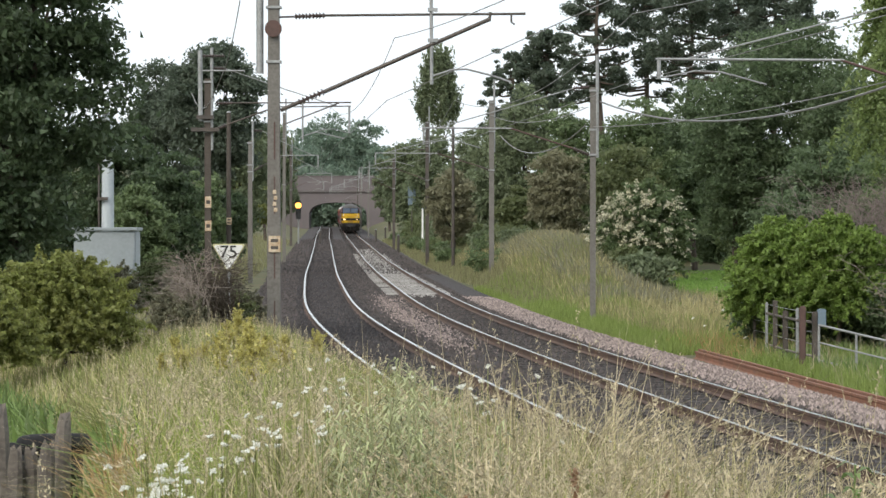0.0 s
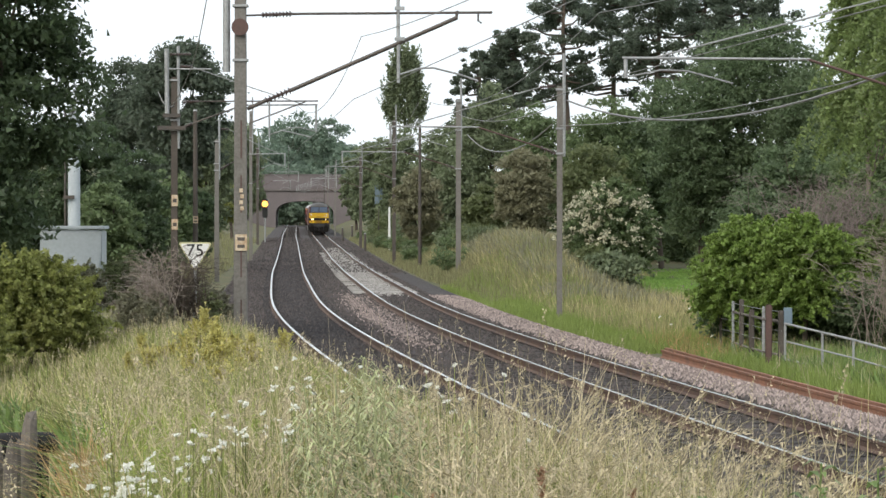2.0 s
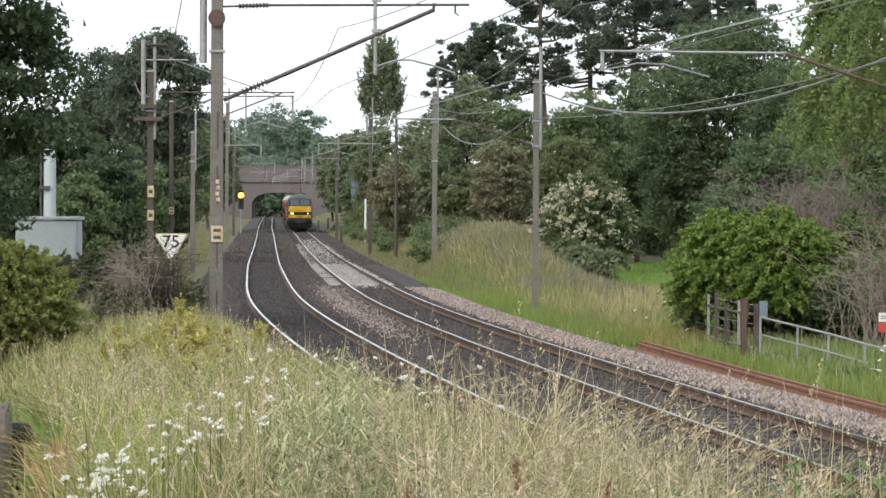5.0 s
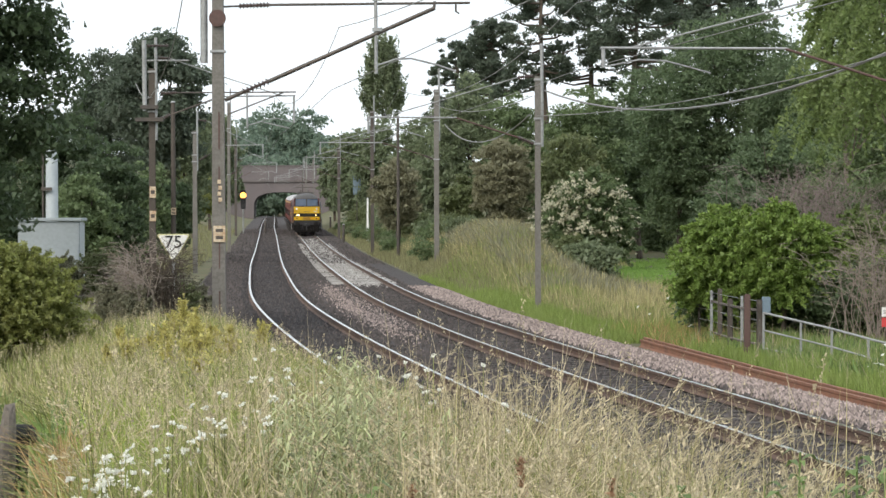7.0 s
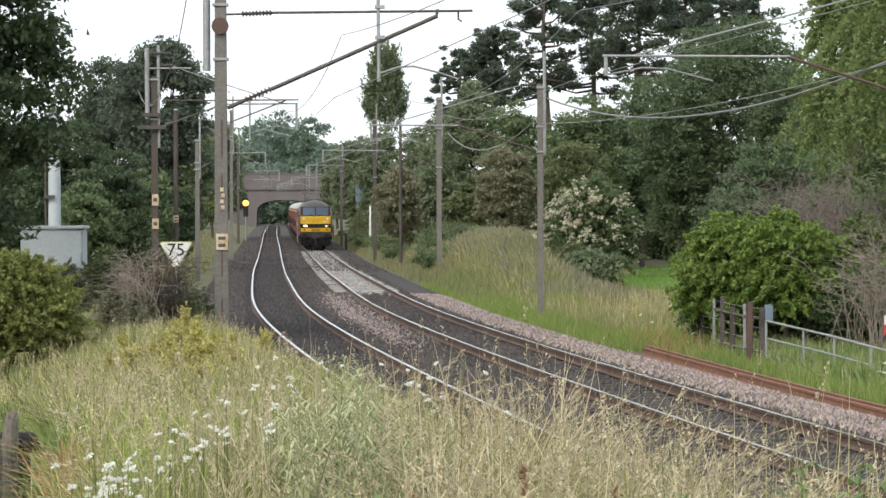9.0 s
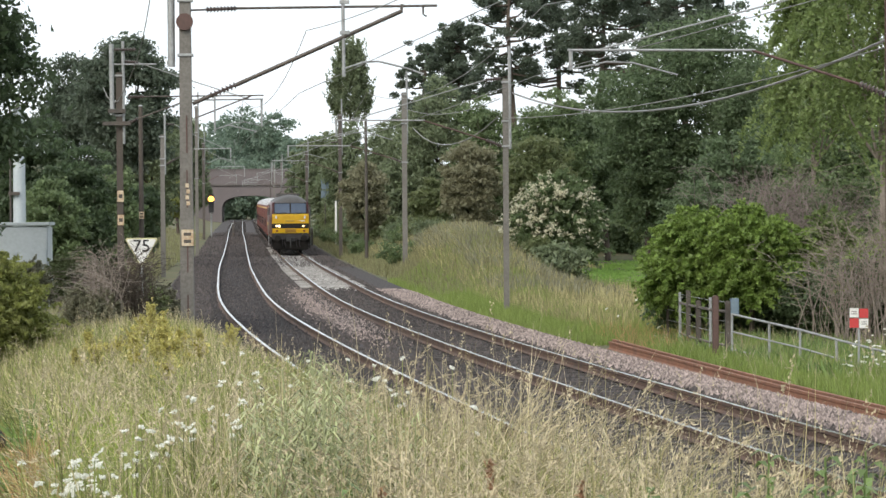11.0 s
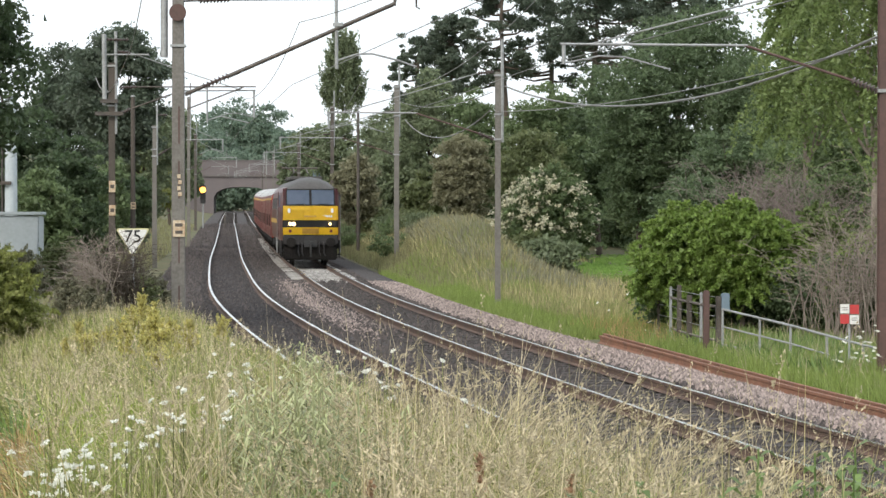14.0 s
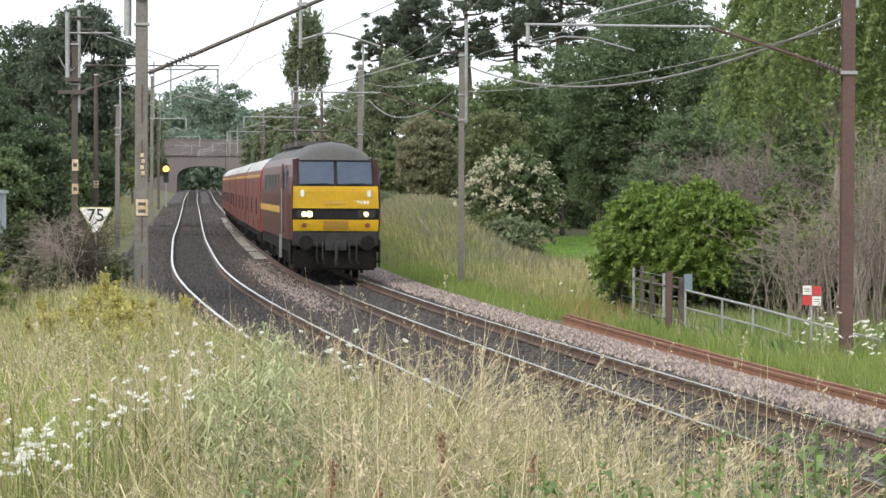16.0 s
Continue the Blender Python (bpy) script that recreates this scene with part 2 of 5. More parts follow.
def bmn():
    return bmesh.new()


def loft(bm, rings, close=True):
    rows = [[bm.verts.new(p) for p in ring] for ring in rings]
    for a, b in zip(rows, rows[1:]):
        for i in range(len(a) - (0 if close else 1)):
            j = (i + 1) % len(a)
            bm.faces.new((a[i], a[j], b[j], b[i]))
    return rows


# ---- the railway's line: two curved tracks ----
CY = np.array([-60, 0, 30, 40, 50, 60, 70, 85, 100, 120, 140, 165, 200, 260, 338, 415, 520, 700.])
CX = np.array([15.3, 8.75, 5.42, 4.36, 3.32, 2.36, 1.48, 0.33, -0.47, -1.42, -2.37, -3.42, -4.88, -7.4, -10.75, -13.8, -18.0, -25.2])
YY = np.arange(-60, 701, 2.0)
XX = np.interp(YY, CY, CX)
_k = np.exp(-0.5 * (np.arange(-12, 13) / 4.0) ** 2)
_k /= _k.sum()
XX = np.convolve(np.pad(XX, 12, mode="reflect", reflect_type="odd"), _k, "valid")
SPACING = 3.66


def rise(y):
    return np.interp(y, [0, 190, 300, 410, 520, 700], [0, 0, 0.5, 1.1, 1.5, 2.0])


def line_x(y):
    return np.interp(y, YY, XX)


def slope(y):
    return (line_x(y + 2) - line_x(y - 2)) / 4


def beside(y, off):
    """The point beside the right-hand track's middle at y, off metres to the right."""
    k = slope(y)
    c = 1 / np.sqrt(1 + k * k)
    return line_x(y) + off * c, y - off * k * c, rise(y)


# ---- ground ----
def smooth(a, b, v):
    v = np.clip((v - a) / (b - a), 0, 1)
    return v * v * (3 - 2 * v)


def height(x, y):
    o = x - line_x(y)                      # distance right of the right-hand track
    z = rise(y) - 0.42 + 0 * x
    # the verge to the right: level near the crossing, a bank further on
    bank = smooth(92, 120, y) * (1 - 0.35 * smooth(220, 330, y)) * smooth(3.2, 6.8, o)
    z = z + (2.4 - 0.75 * smooth(125, 165, y)) * bank * (1 - smooth(6.0, 10.2, o) * (1 - smooth(165, 200, y)))
    z = z + 9 * smooth(25, 80, o) * smooth(120, 260, y)
    # the cutting's left side
    z = z + 1.3 * smooth(-6.5, -16, o) * smooth(70, 150, y) + 9 * smooth(-16, -60, o) * smooth(180, 330, y)
    # cutting walls by the bridge
    z = z + 5.5 * (smooth(5, 22, o) + smooth(-8.5, -25, o)) * smooth(330, 500, y)
    # the grassy rise on which the camera stands
    near = 1 - smooth(48, 76, y)
    ridge = smooth(-5.0, -6.5, o) * (1 - 0.92 * smooth(-6.9, -12, o) * smooth(16, 36, y))
    z = z + near * ridge * np.interp(y, [-60, 0, 12, 20, 35, 50, 60, 80], [1.55, 1.55, 1.5, 1.42, 1.18, 0.98, 0.85, 0.7])
    # a dip round the old posts on the near left
    z = z - 0.55 * smooth(-0.116, -0.134, x / np.maximum(y, 1)) * (smooth(9, 13, y) - smooth(26, 33, y))
    return z


def ground():
    ys = np.concatenate([np.arange(-60, 130, 1.0), np.arange(130, 320, 3.0), np.arange(320, 720, 12.0), [900, 1400, 2600, 4500]])
    us = np.concatenate([[-3000, -1200, -500, -250, -140, -90], np.arange(-60, -24, 4.0), np.arange(-24, 24, 0.6), np.arange(24, 60, 4.0), [60, 90, 140, 250, 500, 1200, 3000]])
    U, Y = np.meshgrid(us, ys)
    X = U + line_x(Y)
    Z = height(X, Y)
    rng = np.random.default_rng(2)
    Z = Z + rng.normal(0, 0.03, Z.shape) * (np.abs(U + 1.7) > 4.5)
    n, k = U.shape
    i = (np.arange(n - 1)[:, None] * k + np.arange(k - 1)).ravel()
    ob = polys("ground", np.stack([X, Y, Z], -1).reshape(-1, 3), np.stack([i, i + 1, i + k + 1, i + k], 1), M_EARTH, smooth=True)
    tagged(ob, "rough turf and bare earth beside the railway", "ground", kind="structure")


ground()


def ballast():
    ys = np.concatenate([np.arange(-40, 260, 2.0), np.arange(260, 560, 8.0)])
    prof = [(-7.3, -0.62), (-5.9, -0.24), (-5.2, -0.17), (-4.2, -0.2), (-2.6, -0.2), (-1.7, -0.26), (-0.9, -0.2), (0.8, -0.2), (1.7, -0.16), (2.5, -0.2), (3.8, -0.6)]
    v = []
    for y in ys:
        for o, z in prof:
            x, yy, r = beside(y, o)
            v.append((x, yy, r + z))
    k = len(prof)
    i = (np.arange(len(ys) - 1)[:, None] * k + np.arange(k - 1)).ravel()
    ob = polys("ballast_bed", v, np.stack([i, i + 1, i + k + 1, i + k], 1), M_BALLAST)
    tagged(ob, "dark oily ballast bed under two curved tracks", "ballast", kind="structure")


ballast()


def stones(name, label, material, y0, y1, o0, o1, count, size, seed, soft=False):
    rng = np.random.default_rng(seed)
    y = y0 + (y1 - y0) * rng.random(count) ** 1.3
    o = o0 + (o1 - o0) * rng.random(count)
    if soft:
        o = (o0 + o1) / 2 + (o1 - o0) * 0.3 * rng.normal(size=count)
        y = y + rng.normal(size=count) * 4
    x, yy, r = beside(y, o)
    z = r + np.interp(o, [-7.3, -5.9, -5.2, -4.2, -2.6, -1.7, -0.9, 0.8, 1.7, 2.5, 3.8], [-0.62, -0.24, -0.17, -0.2, -0.2, -0.26, -0.2, -0.2, -0.16, -0.2, -0.6])
    c = np.stack([x, yy, z + 0.005], 1)
    base = np.array([(1, 0, -.3), (-.5, .8, -.3), (-.5, -.8, -.3), (.1, .1, .8)])
    s = size * (0.6 + 0.8 * rng.random((count, 1, 1)))
    a = rng.random(count) * 6.28
    rot = np.stack([np.stack([np.cos(a), -np.sin(a)], 1), np.stack([np.sin(a), np.cos(a)], 1)], 1)
    v = base[None] * (0.7 + 0.6 * rng.random((count, 4, 3)))
    v[..., :2] = np.einsum("nij,nkj->nki", rot, v[..., :2])
    v = v * s + c[:, None]
    f = np.array([(0, 1, 3), (1, 2, 3), (2, 0, 3)])
    f = (np.arange(count)[:, None, None] * 4 + f).reshape(-1, 3)
    tagged(polys(name, v.reshape(-1, 3), f, material), label, "ballast stones", kind="stuff")


stones("ballast_stones", "dark brown crushed ballast stones between the rails", M_STONE, 28, 150, -6.4, 1.6, 38000, 0.055, 3)
stones("ballast_stones", "black oily ballast stones in the near track", M_STONE_DARK, 28, 240, -4.75, -2.55, 26000, 0.06, 7)
stones("ballast_stones", "dark ballast stones far along the line", M_STONE, 150, 330, -6.6, 2.6, 12000, 0.1, 6)
stones("pale_ballast", "pale dusty stones between the rails", M_PALE_STONE, 112, 250, -0.6, 0.65, 8000, 0.065, 8, True)
stones("fresh_ballast", "pale pinkish fresh ballast along the track's shoulder", M_STONE_NEW, 25, 105, 1.45, 3.3, 30000, 0.055, 4)
stones("fresh_ballast", "pinkish ballast heaped between the two tracks", M_STONE_NEW, 70, 105, -1.85, -0.95, 4500, 0.05, 5, True)


def rail_profile(bm, ys, off, top, foot):
    prof = [(-0.035, 0), (0.035, 0), (0.035, -0.04), (0.012, -0.055), (0.012, -0.125), (0.07, -0.158), (-0.07, -0.158), (-0.012, -0.125), (-0.012, -0.055), (-0.035, -0.04)]
    rings = []
    for y in ys:
        ring = []
        for o, z in prof:
            x, yy, r = beside(y, off + o)
            ring.append((x, yy, r + z))
        rings.append(ring)
    loft(bm, rings)
    return bm


def track(name, off, label, half=0.7525):
    t = thing(name, Matrix(), label, "railway track")
    ys = np.concatenate([np.arange(-40, 200, 2.0), np.arange(200, 640, 6.0)])
    for s in (-half, half):
        bm = rail_profile(bmn(), ys, off + s, 0, 0)
        for f in bm.faces:
            f.material_index = 1 if f.calc_center_median().z > rise(f.calc_center_median().y) - 0.002 else 0
        ob = part("rail", bm, M_RAIL, t)
        ob.data.materials.append(M_RAILTOP)
    return t


TRACK_NEAR = track("railway_track", -SPACING, "curved railway track with polished rails on dark sleepers", 0.785)
TRACK_FAR = track("railway_track", 0.0, "curved railway track with pale concrete and dark timber sleepers")


# ---- plants ----
def leaves(rng, pts, size, flat=0.0):
    """Single leaves of about the given size at pts, turned at random."""
    n = len(pts)
    u = rng.normal(size=(n, 3))
    u[:, 2] *= 1 - flat
    u /= np.linalg.norm(u, axis=1, keepdims=True)
    w = np.cross(u, rng.normal(size=(n, 3)))
    w /= np.linalg.norm(w, axis=1, keepdims=True)
    s = size * (0.55 + 0.9 * rng.random((n, 1)))
    a, b = u * s * 0.55, w * s * 0.36
    return np.stack([pts - a + b, pts - a - b, pts + a], 1).reshape(-1, 3)


def singles(n):
    return np.arange(n * 3).reshape(-1, 3)


def crown_points(rng, c, r, lobes, lobe, count, low=-1.1):
    """Points on the skins of lobes that are scattered over an ellipsoid."""
    d = rng.normal(size=(lobes * 3, 3))
    d /= np.linalg.norm(d, axis=1, keepdims=True)
    d = d[d[:, 2] > low][:lobes]
    cent = np.array(c) + d * np.array(r) * (0.3 + 0.66 * rng.random((len(d), 1)) ** 0.6)
    rad = lobe * (0.6 + 0.8 * rng.random(len(d)))
    pick = rng.choice(len(d), count, p=rad ** 2 / (rad ** 2).sum())
    e = rng.normal(size=(count, 3))
    e /= np.linalg.norm(e, axis=1, keepdims=True)
    e[:, 2] = np.where(e[:, 2] < -0.3, -e[:, 2], e[:, 2])
    q = 1 - 0.65 * rng.random((count, 1)) ** 1.6 + 0.55 * rng.random((count, 1)) ** 5
    return cent[pick] + e * rad[pick, None] * q * np.array([1, 1, 0.72])


def spray_points(rng, c, r, shoots, per, reach, lift=0.35, droop=0.35):
    """Points along curved leafy shoots that leave an ellipsoid outwards and bend over."""
    d = rng.normal(size=(shoots, 3))
    d /= np.linalg.norm(d, axis=1, keepdims=True)
    d[:, 2] = np.where(d[:, 2] < -0.55, -d[:, 2], d[:, 2])
    o = np.array(c) + d * np.array(r) * (0.35 + 0.6 * rng.random((shoots, 1)) ** 0.5)
    way = d * np.array([1, 1, 0.6]) + rng.normal(size=(shoots, 3)) * 0.35 + np.array([0, 0, lift])
    way /= np.linalg.norm(way, axis=1, keepdims=True)
    long = reach * (0.5 + 0.8 * rng.random(shoots))
    k = np.repeat(np.arange(shoots), per)
    f = rng.random(len(k))
    p = o[k] + way[k] * (f * long[k])[:, None]
    p[:, 2] -= droop * long[k] * f ** 2
    return p + rng.normal(size=p.shape) * (reach * 0.09) * (1.15 - f)[:, None]


def tree(name, label, x, y, top, low, wide, material, seed, leaf_size=0.25, count=9000, lobes=40, trunk=0.2, category="tree", bark=None, deep=None, lobe=None, base=None, spray=None):
    """A broad-leaved tree or bush; top and low are the crown's heights, wide its half width."""
    rng = np.random.default_rng(seed)
    z0 = float(height(np.array(x), np.array(y))) if base is None else base
    t = thing(name, pose(x, y, z0), label, category)
    hc, hr = (top + low) / 2 - z0, (top - low) / 2
    bm = bmn()
    limb_top = Vector((rng.normal() * 0.1, rng.normal() * 0.1, max(hc, 0.4)))
    pts = [Vector((0, 0, -0.15)), limb_top * 0.5 + Vector((rng.normal() * trunk, rng.normal() * trunk, 0)), limb_top]
    for k in range(2):
        rod(bm, pts[k], pts[k + 1], trunk * (1 - 0.35 * k), trunk * (0.65 - 0.25 * k), 8)
    for k in range(9):
        a = rng.random() * 6.28
        s = limb_top * (0.45 + 0.55 * rng.random())
        e = Vector((math.cos(a) * wide * 0.75, math.sin(a) * wide * 0.75, hc + hr * rng.uniform(-0.4, 0.75)))
        mid = s.lerp(e, 0.5) + Vector((0, 0, -0.08 * wide))
        rod(bm, s, mid, trunk * 0.42, trunk * 0.25, 6)
        rod(bm, mid, e, trunk * 0.25, trunk * 0.06, 6)
    part("trunk", bm, bark or M_BARK, t)
    if not spray:
        p = crown_points(rng, (0, 0, hc), (wide, deep or wide, hr), lobes, lobe or 0.34 * min(wide, hr * 1.4), count)
    else:
        shoots, reach, lift, droop = spray
        p = spray_points(rng, (0, 0, hc), (wide - 0.45 * reach, (deep or wide) - 0.45 * reach, hr - 0.4 * reach), shoots, count // shoots, reach, lift, droop)
    # the side towards the railway and its light is the denser one
    p[:, 1] = np.where((p[:, 1] > 0.1 * wide) & (rng.random(len(p)) < 0.55), -p[:, 1], p[:, 1])
    p = p[p[:, 2] > 0.02]
    polys("crown", leaves(rng, p, leaf_size), singles(len(p)), material, t)
    return t


def pine(name, label, x, y, top, low, wide, seed, count=9000, leaf_size=0.35, lean=0.0):
    rng = np.random.default_rng(seed)
    z0 = float(height(np.array(x), np.array(y)))
    t = thing(name, pose(x, y, z0), label, "tree")
    H = top - z0
    bm = bmn()
    ps = [Vector((lean * k / 5 + 0.25 * math.sin(k * 1.3 + seed), 0.2 * math.cos(k + seed), H * 0.95 * k / 5)) for k in range(6)]
    for k in range(5):
        rod(bm, ps[k], ps[k + 1], 0.34 - 0.05 * k, 0.29 - 0.05 * k, 8)
    cents = []
    for k in range(34):
        h = low - z0 + (top - low) * (k + 0.5 * rng.random()) / 34
        a = rng.random() * 6.28
        reach = wide * (0.35 + 0.65 * rng.random()) * (1.05 - 0.6 * ((h - low + z0) / (top - low)) ** 2)
        f = min(h / H, 0.98) * 5
        i = min(int(f), 4)
        s = ps[i].lerp(ps[i + 1], f - i)
        e = s + Vector((math.cos(a) * reach, math.sin(a) * reach * 0.8, 0.1 * reach + 0.3 * rng.normal()))
        m = s.lerp(e, 0.5) + Vector((0, 0, -0.1 * reach))
        rod(bm, s, m, 0.11, 0.07, 6)
        rod(bm, m, e, 0.07, 0.03, 6)
        cents += [(e, 1.0)] + [(s.lerp(e, rng.uniform(0.45, 1.1)) + Vector((rng.normal() * .7, rng.normal() * .7, 0.3 * rng.normal() + .2)), 0.8) for _ in range(3)]
    part("trunk", bm, M_BARK, t)
    cc = np.array([tuple(c) for c, _ in cents])
    rr = np.array([r for _, r in cents]) * wide * 0.105 * (0.6 + 0.8 * rng.random(len(cents)))
    pick = rng.choice(len(cc), count, p=rr ** 2 / (rr ** 2).sum())
    e = rng.normal(size=(count, 3))
    e /= np.linalg.norm(e, axis=1, keepdims=True)
    p = cc[pick] + e * rr[pick, None] * (0.2 + 1.35 * rng.random((count, 1)) ** 1.3) * np.array([1.25, 1.1, 0.75])
    polys("crown", leaves(rng, p, leaf_size), singles(count), L_PINE, t)
    return t


T_BROAD = "full dark green broadleaf tree in summer leaf"
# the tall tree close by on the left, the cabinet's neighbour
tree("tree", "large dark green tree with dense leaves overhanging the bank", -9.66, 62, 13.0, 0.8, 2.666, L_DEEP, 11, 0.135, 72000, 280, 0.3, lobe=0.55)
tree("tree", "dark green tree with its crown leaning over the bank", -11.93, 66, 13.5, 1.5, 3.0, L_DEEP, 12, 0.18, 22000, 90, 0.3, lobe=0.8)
tree("bush", "yellow-green shrub growing on the bank's foot", -6.52, 48, 2.12, -0.28, 1.440, L_YELLOW, 13, 0.068, 46000, 110, 0.06, "bush", spray=(700, 0.55, 0.6, 0.3))
tree("bush", "yellow-green leafy shrub beside the fence", -7.33, 45, 1.58, -0.18, 1.0, L_YELLOW, 14, 0.06, 22000, 60, 0.06, "bush", spray=(300, 0.5, 0.6, 0.3))
# left of the line
tree("pine_tree", "tall dark pine with a rounded crown above the cutting", -11.97, 150, 12.24, 4.5, 2.460, L_PINE, 21, 0.19, 30000, 130, lobe=0.75)
tree("pine_tree", "dark pine behind the wooden poles", -15.49, 160, 11.4, 2.38, 2.400, L_PINE, 22, 0.19, 26000, 120, lobe=0.75)
for k, (u, v0, v1, r, d, m) in enumerate([(300, 260, 520, 70, 110, L_DARK), (215, 190, 520, 70, 112, L_DARK), (130, 200, 540, 80, 118, L_MID), (40, 200, 540, 90, 115, L_DARK), (420, 205, 430, 60, 185, L_HAZED), (350, 300, 500, 55, 135, L_MID),
                                          (400, 330, 470, 45, 165, L_DARK), (440, 305, 420, 40, 240, L_YELLOW), (470, 215, 400, 55, 300, L_HAZED), (250, 330, 520, 60, 100, L_MID), (490, 290, 400, 35, 420, L_HAZED), (425, 260, 400, 40, 330, L_HAZED), (-60, 150, 540, 100, 120, L_MID)]):
    tree("tree", {L_DARK: "dark green tree in full leaf grown wild beside the line", L_HAZED: "green tree above the cutting with haze in its colour", L_MID: "mid-green tree in full leaf beside the cutting", L_LIGHT: "light green tree by the wooden poles", L_YELLOW: "pale yellow-green scrub tree on the cutting side"}[m],
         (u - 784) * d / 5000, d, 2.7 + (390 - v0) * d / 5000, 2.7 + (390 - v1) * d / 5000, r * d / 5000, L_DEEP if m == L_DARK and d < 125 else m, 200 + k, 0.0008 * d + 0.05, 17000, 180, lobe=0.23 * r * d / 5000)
for k, (u, v0, d, r) in enumerate([(320, 470, 70, 55), (270, 455, 74, 50), (210, 470, 70, 45), (400, 500, 68, 45), (150, 490, 66, 50), (440, 520, 66, 30), (360, 505, 59, 40), (410, 515, 60, 35), (300, 520, 57, 40), (340, 530, 55, 35)]):
    tree("bush", "low grey-green bramble and weed clump on the slope", (u - 784) * d / 5000, d, 2.7 + (390 - v0) * d / 5000, -0.2, r * d / 5000, (L_GREYGREEN, L_OLIVE, L_GREYGREEN)[k % 3], 230 + k, 0.06, 9000, 60, 0.03, "bush", spray=(160, 0.4, 0.9, 0.25))
# beyond the bridge, in the leaf colour that carries the haze
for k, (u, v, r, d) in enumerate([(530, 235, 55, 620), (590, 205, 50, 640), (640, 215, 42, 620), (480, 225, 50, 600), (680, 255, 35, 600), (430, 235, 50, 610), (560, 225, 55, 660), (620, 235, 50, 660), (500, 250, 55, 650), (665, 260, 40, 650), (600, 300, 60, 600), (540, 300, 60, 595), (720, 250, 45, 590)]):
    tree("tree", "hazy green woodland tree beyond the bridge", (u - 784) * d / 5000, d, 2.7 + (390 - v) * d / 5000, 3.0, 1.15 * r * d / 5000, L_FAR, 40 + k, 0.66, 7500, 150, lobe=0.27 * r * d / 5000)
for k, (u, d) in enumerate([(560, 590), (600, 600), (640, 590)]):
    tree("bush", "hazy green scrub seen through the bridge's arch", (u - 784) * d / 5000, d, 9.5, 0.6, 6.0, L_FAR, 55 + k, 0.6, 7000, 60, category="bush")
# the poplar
tree("poplar_tree", "slender upright poplar standing above the wood", -0.59, 330, 22.63, 8.64, 3.1, L_HAZED, 60, 0.26, 20000, 220, spray=(420, 2.4, 2.2, 0.0))
# right of the line
RIGHT = [
    (720, 240, 420, 40, 330, L_MID), (770, 225, 430, 45, 270, L_LIGHT), (830, 220, 440, 45, 230, L_MID), (690, 265, 400, 30, 380, L_MID), (740, 300, 420, 35, 300, L_OLIVE),
    (930, 155, 420, 65, 190, L_LIGHT), (880, 200, 430, 50, 210, L_MID), (1010, 175, 430, 60, 175, L_MID), (985, 262, 440, 55, 150, L_BROWN), (800, 300, 430, 45, 180, L_BROWN), (860, 300, 430, 45, 190, L_MID), (920, 330, 430, 40, 160, L_OLIVE),
    (1130, 170, 450, 80, 165, L_MID), (1220, 235, 470, 100, 180, L_LIGHT), (1110, 250, 450, 65, 140, L_OLIVE), (1400, 38, 450, 140, 155, L_DARK), (1300, 110, 460, 90, 152, L_DARK), (1500, 95, 460, 90, 150, L_DARK), (1230, 150, 420, 90, 170, L_DARK),
    (1260, 300, 482, 75, 178, L_DARK), (1200, 330, 482, 60, 182, L_DARK), (1340, 240, 500, 90, 160, L_MID), (1590, 90, 480, 120, 145, L_DARK), (1480, 240, 520, 100, 115, L_DARK), (1640, 200, 540, 120, 104, L_MID), (1760, 60, 520, 140, 125, L_DARK), (1400, 330, 540, 80, 105, L_DARK), (1560, 330, 560, 80, 95, L_MID), (1900, 80, 560, 150, 110, L_MID)]
# far trees, bronze ones apart, swap to the haze-mixed leaf colour
RIGHT = [q[:5] + (L_HAZED if q[4] >= 186 and q[5] != L_BROWN else q[5],) for q in RIGHT]
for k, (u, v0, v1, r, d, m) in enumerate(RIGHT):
    tree("tree", {L_MID: "mid-green broadleaf tree in the lineside wood", L_HAZED: "haze-tinted green tree in the wood far along the line", L_LIGHT: "light green broadleaf tree in the lineside wood", L_OLIVE: "olive green tree with thin leaves on the bank", L_BROWN: "bronze-brown bushy tree on the bank",
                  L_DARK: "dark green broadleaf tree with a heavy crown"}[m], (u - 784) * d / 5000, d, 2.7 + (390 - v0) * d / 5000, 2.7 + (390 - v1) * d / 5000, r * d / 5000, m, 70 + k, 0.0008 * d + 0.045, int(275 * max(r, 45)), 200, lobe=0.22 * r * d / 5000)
for k, (u, v0, v1, r, d) in enumerate([(1060, -45, 170, 85, 220), (970, 45, 200, 65, 230), (905, 85, 230, 50, 240), (1220, -60, 130, 100, 215), (1370, -50, 110, 90, 210), (1140, -60, 160, 80, 225), (1310, -30, 150, 80, 230)]):
    pine("pine_tree", "tall spreading pine with dark clumped needles", (u - 784) * d / 5000, d, 2.7 + (390 - v0) * d / 5000, 2.7 + (390 - v1) * d / 5000, r * d / 5000, 100 + k, 21000, 0.2)
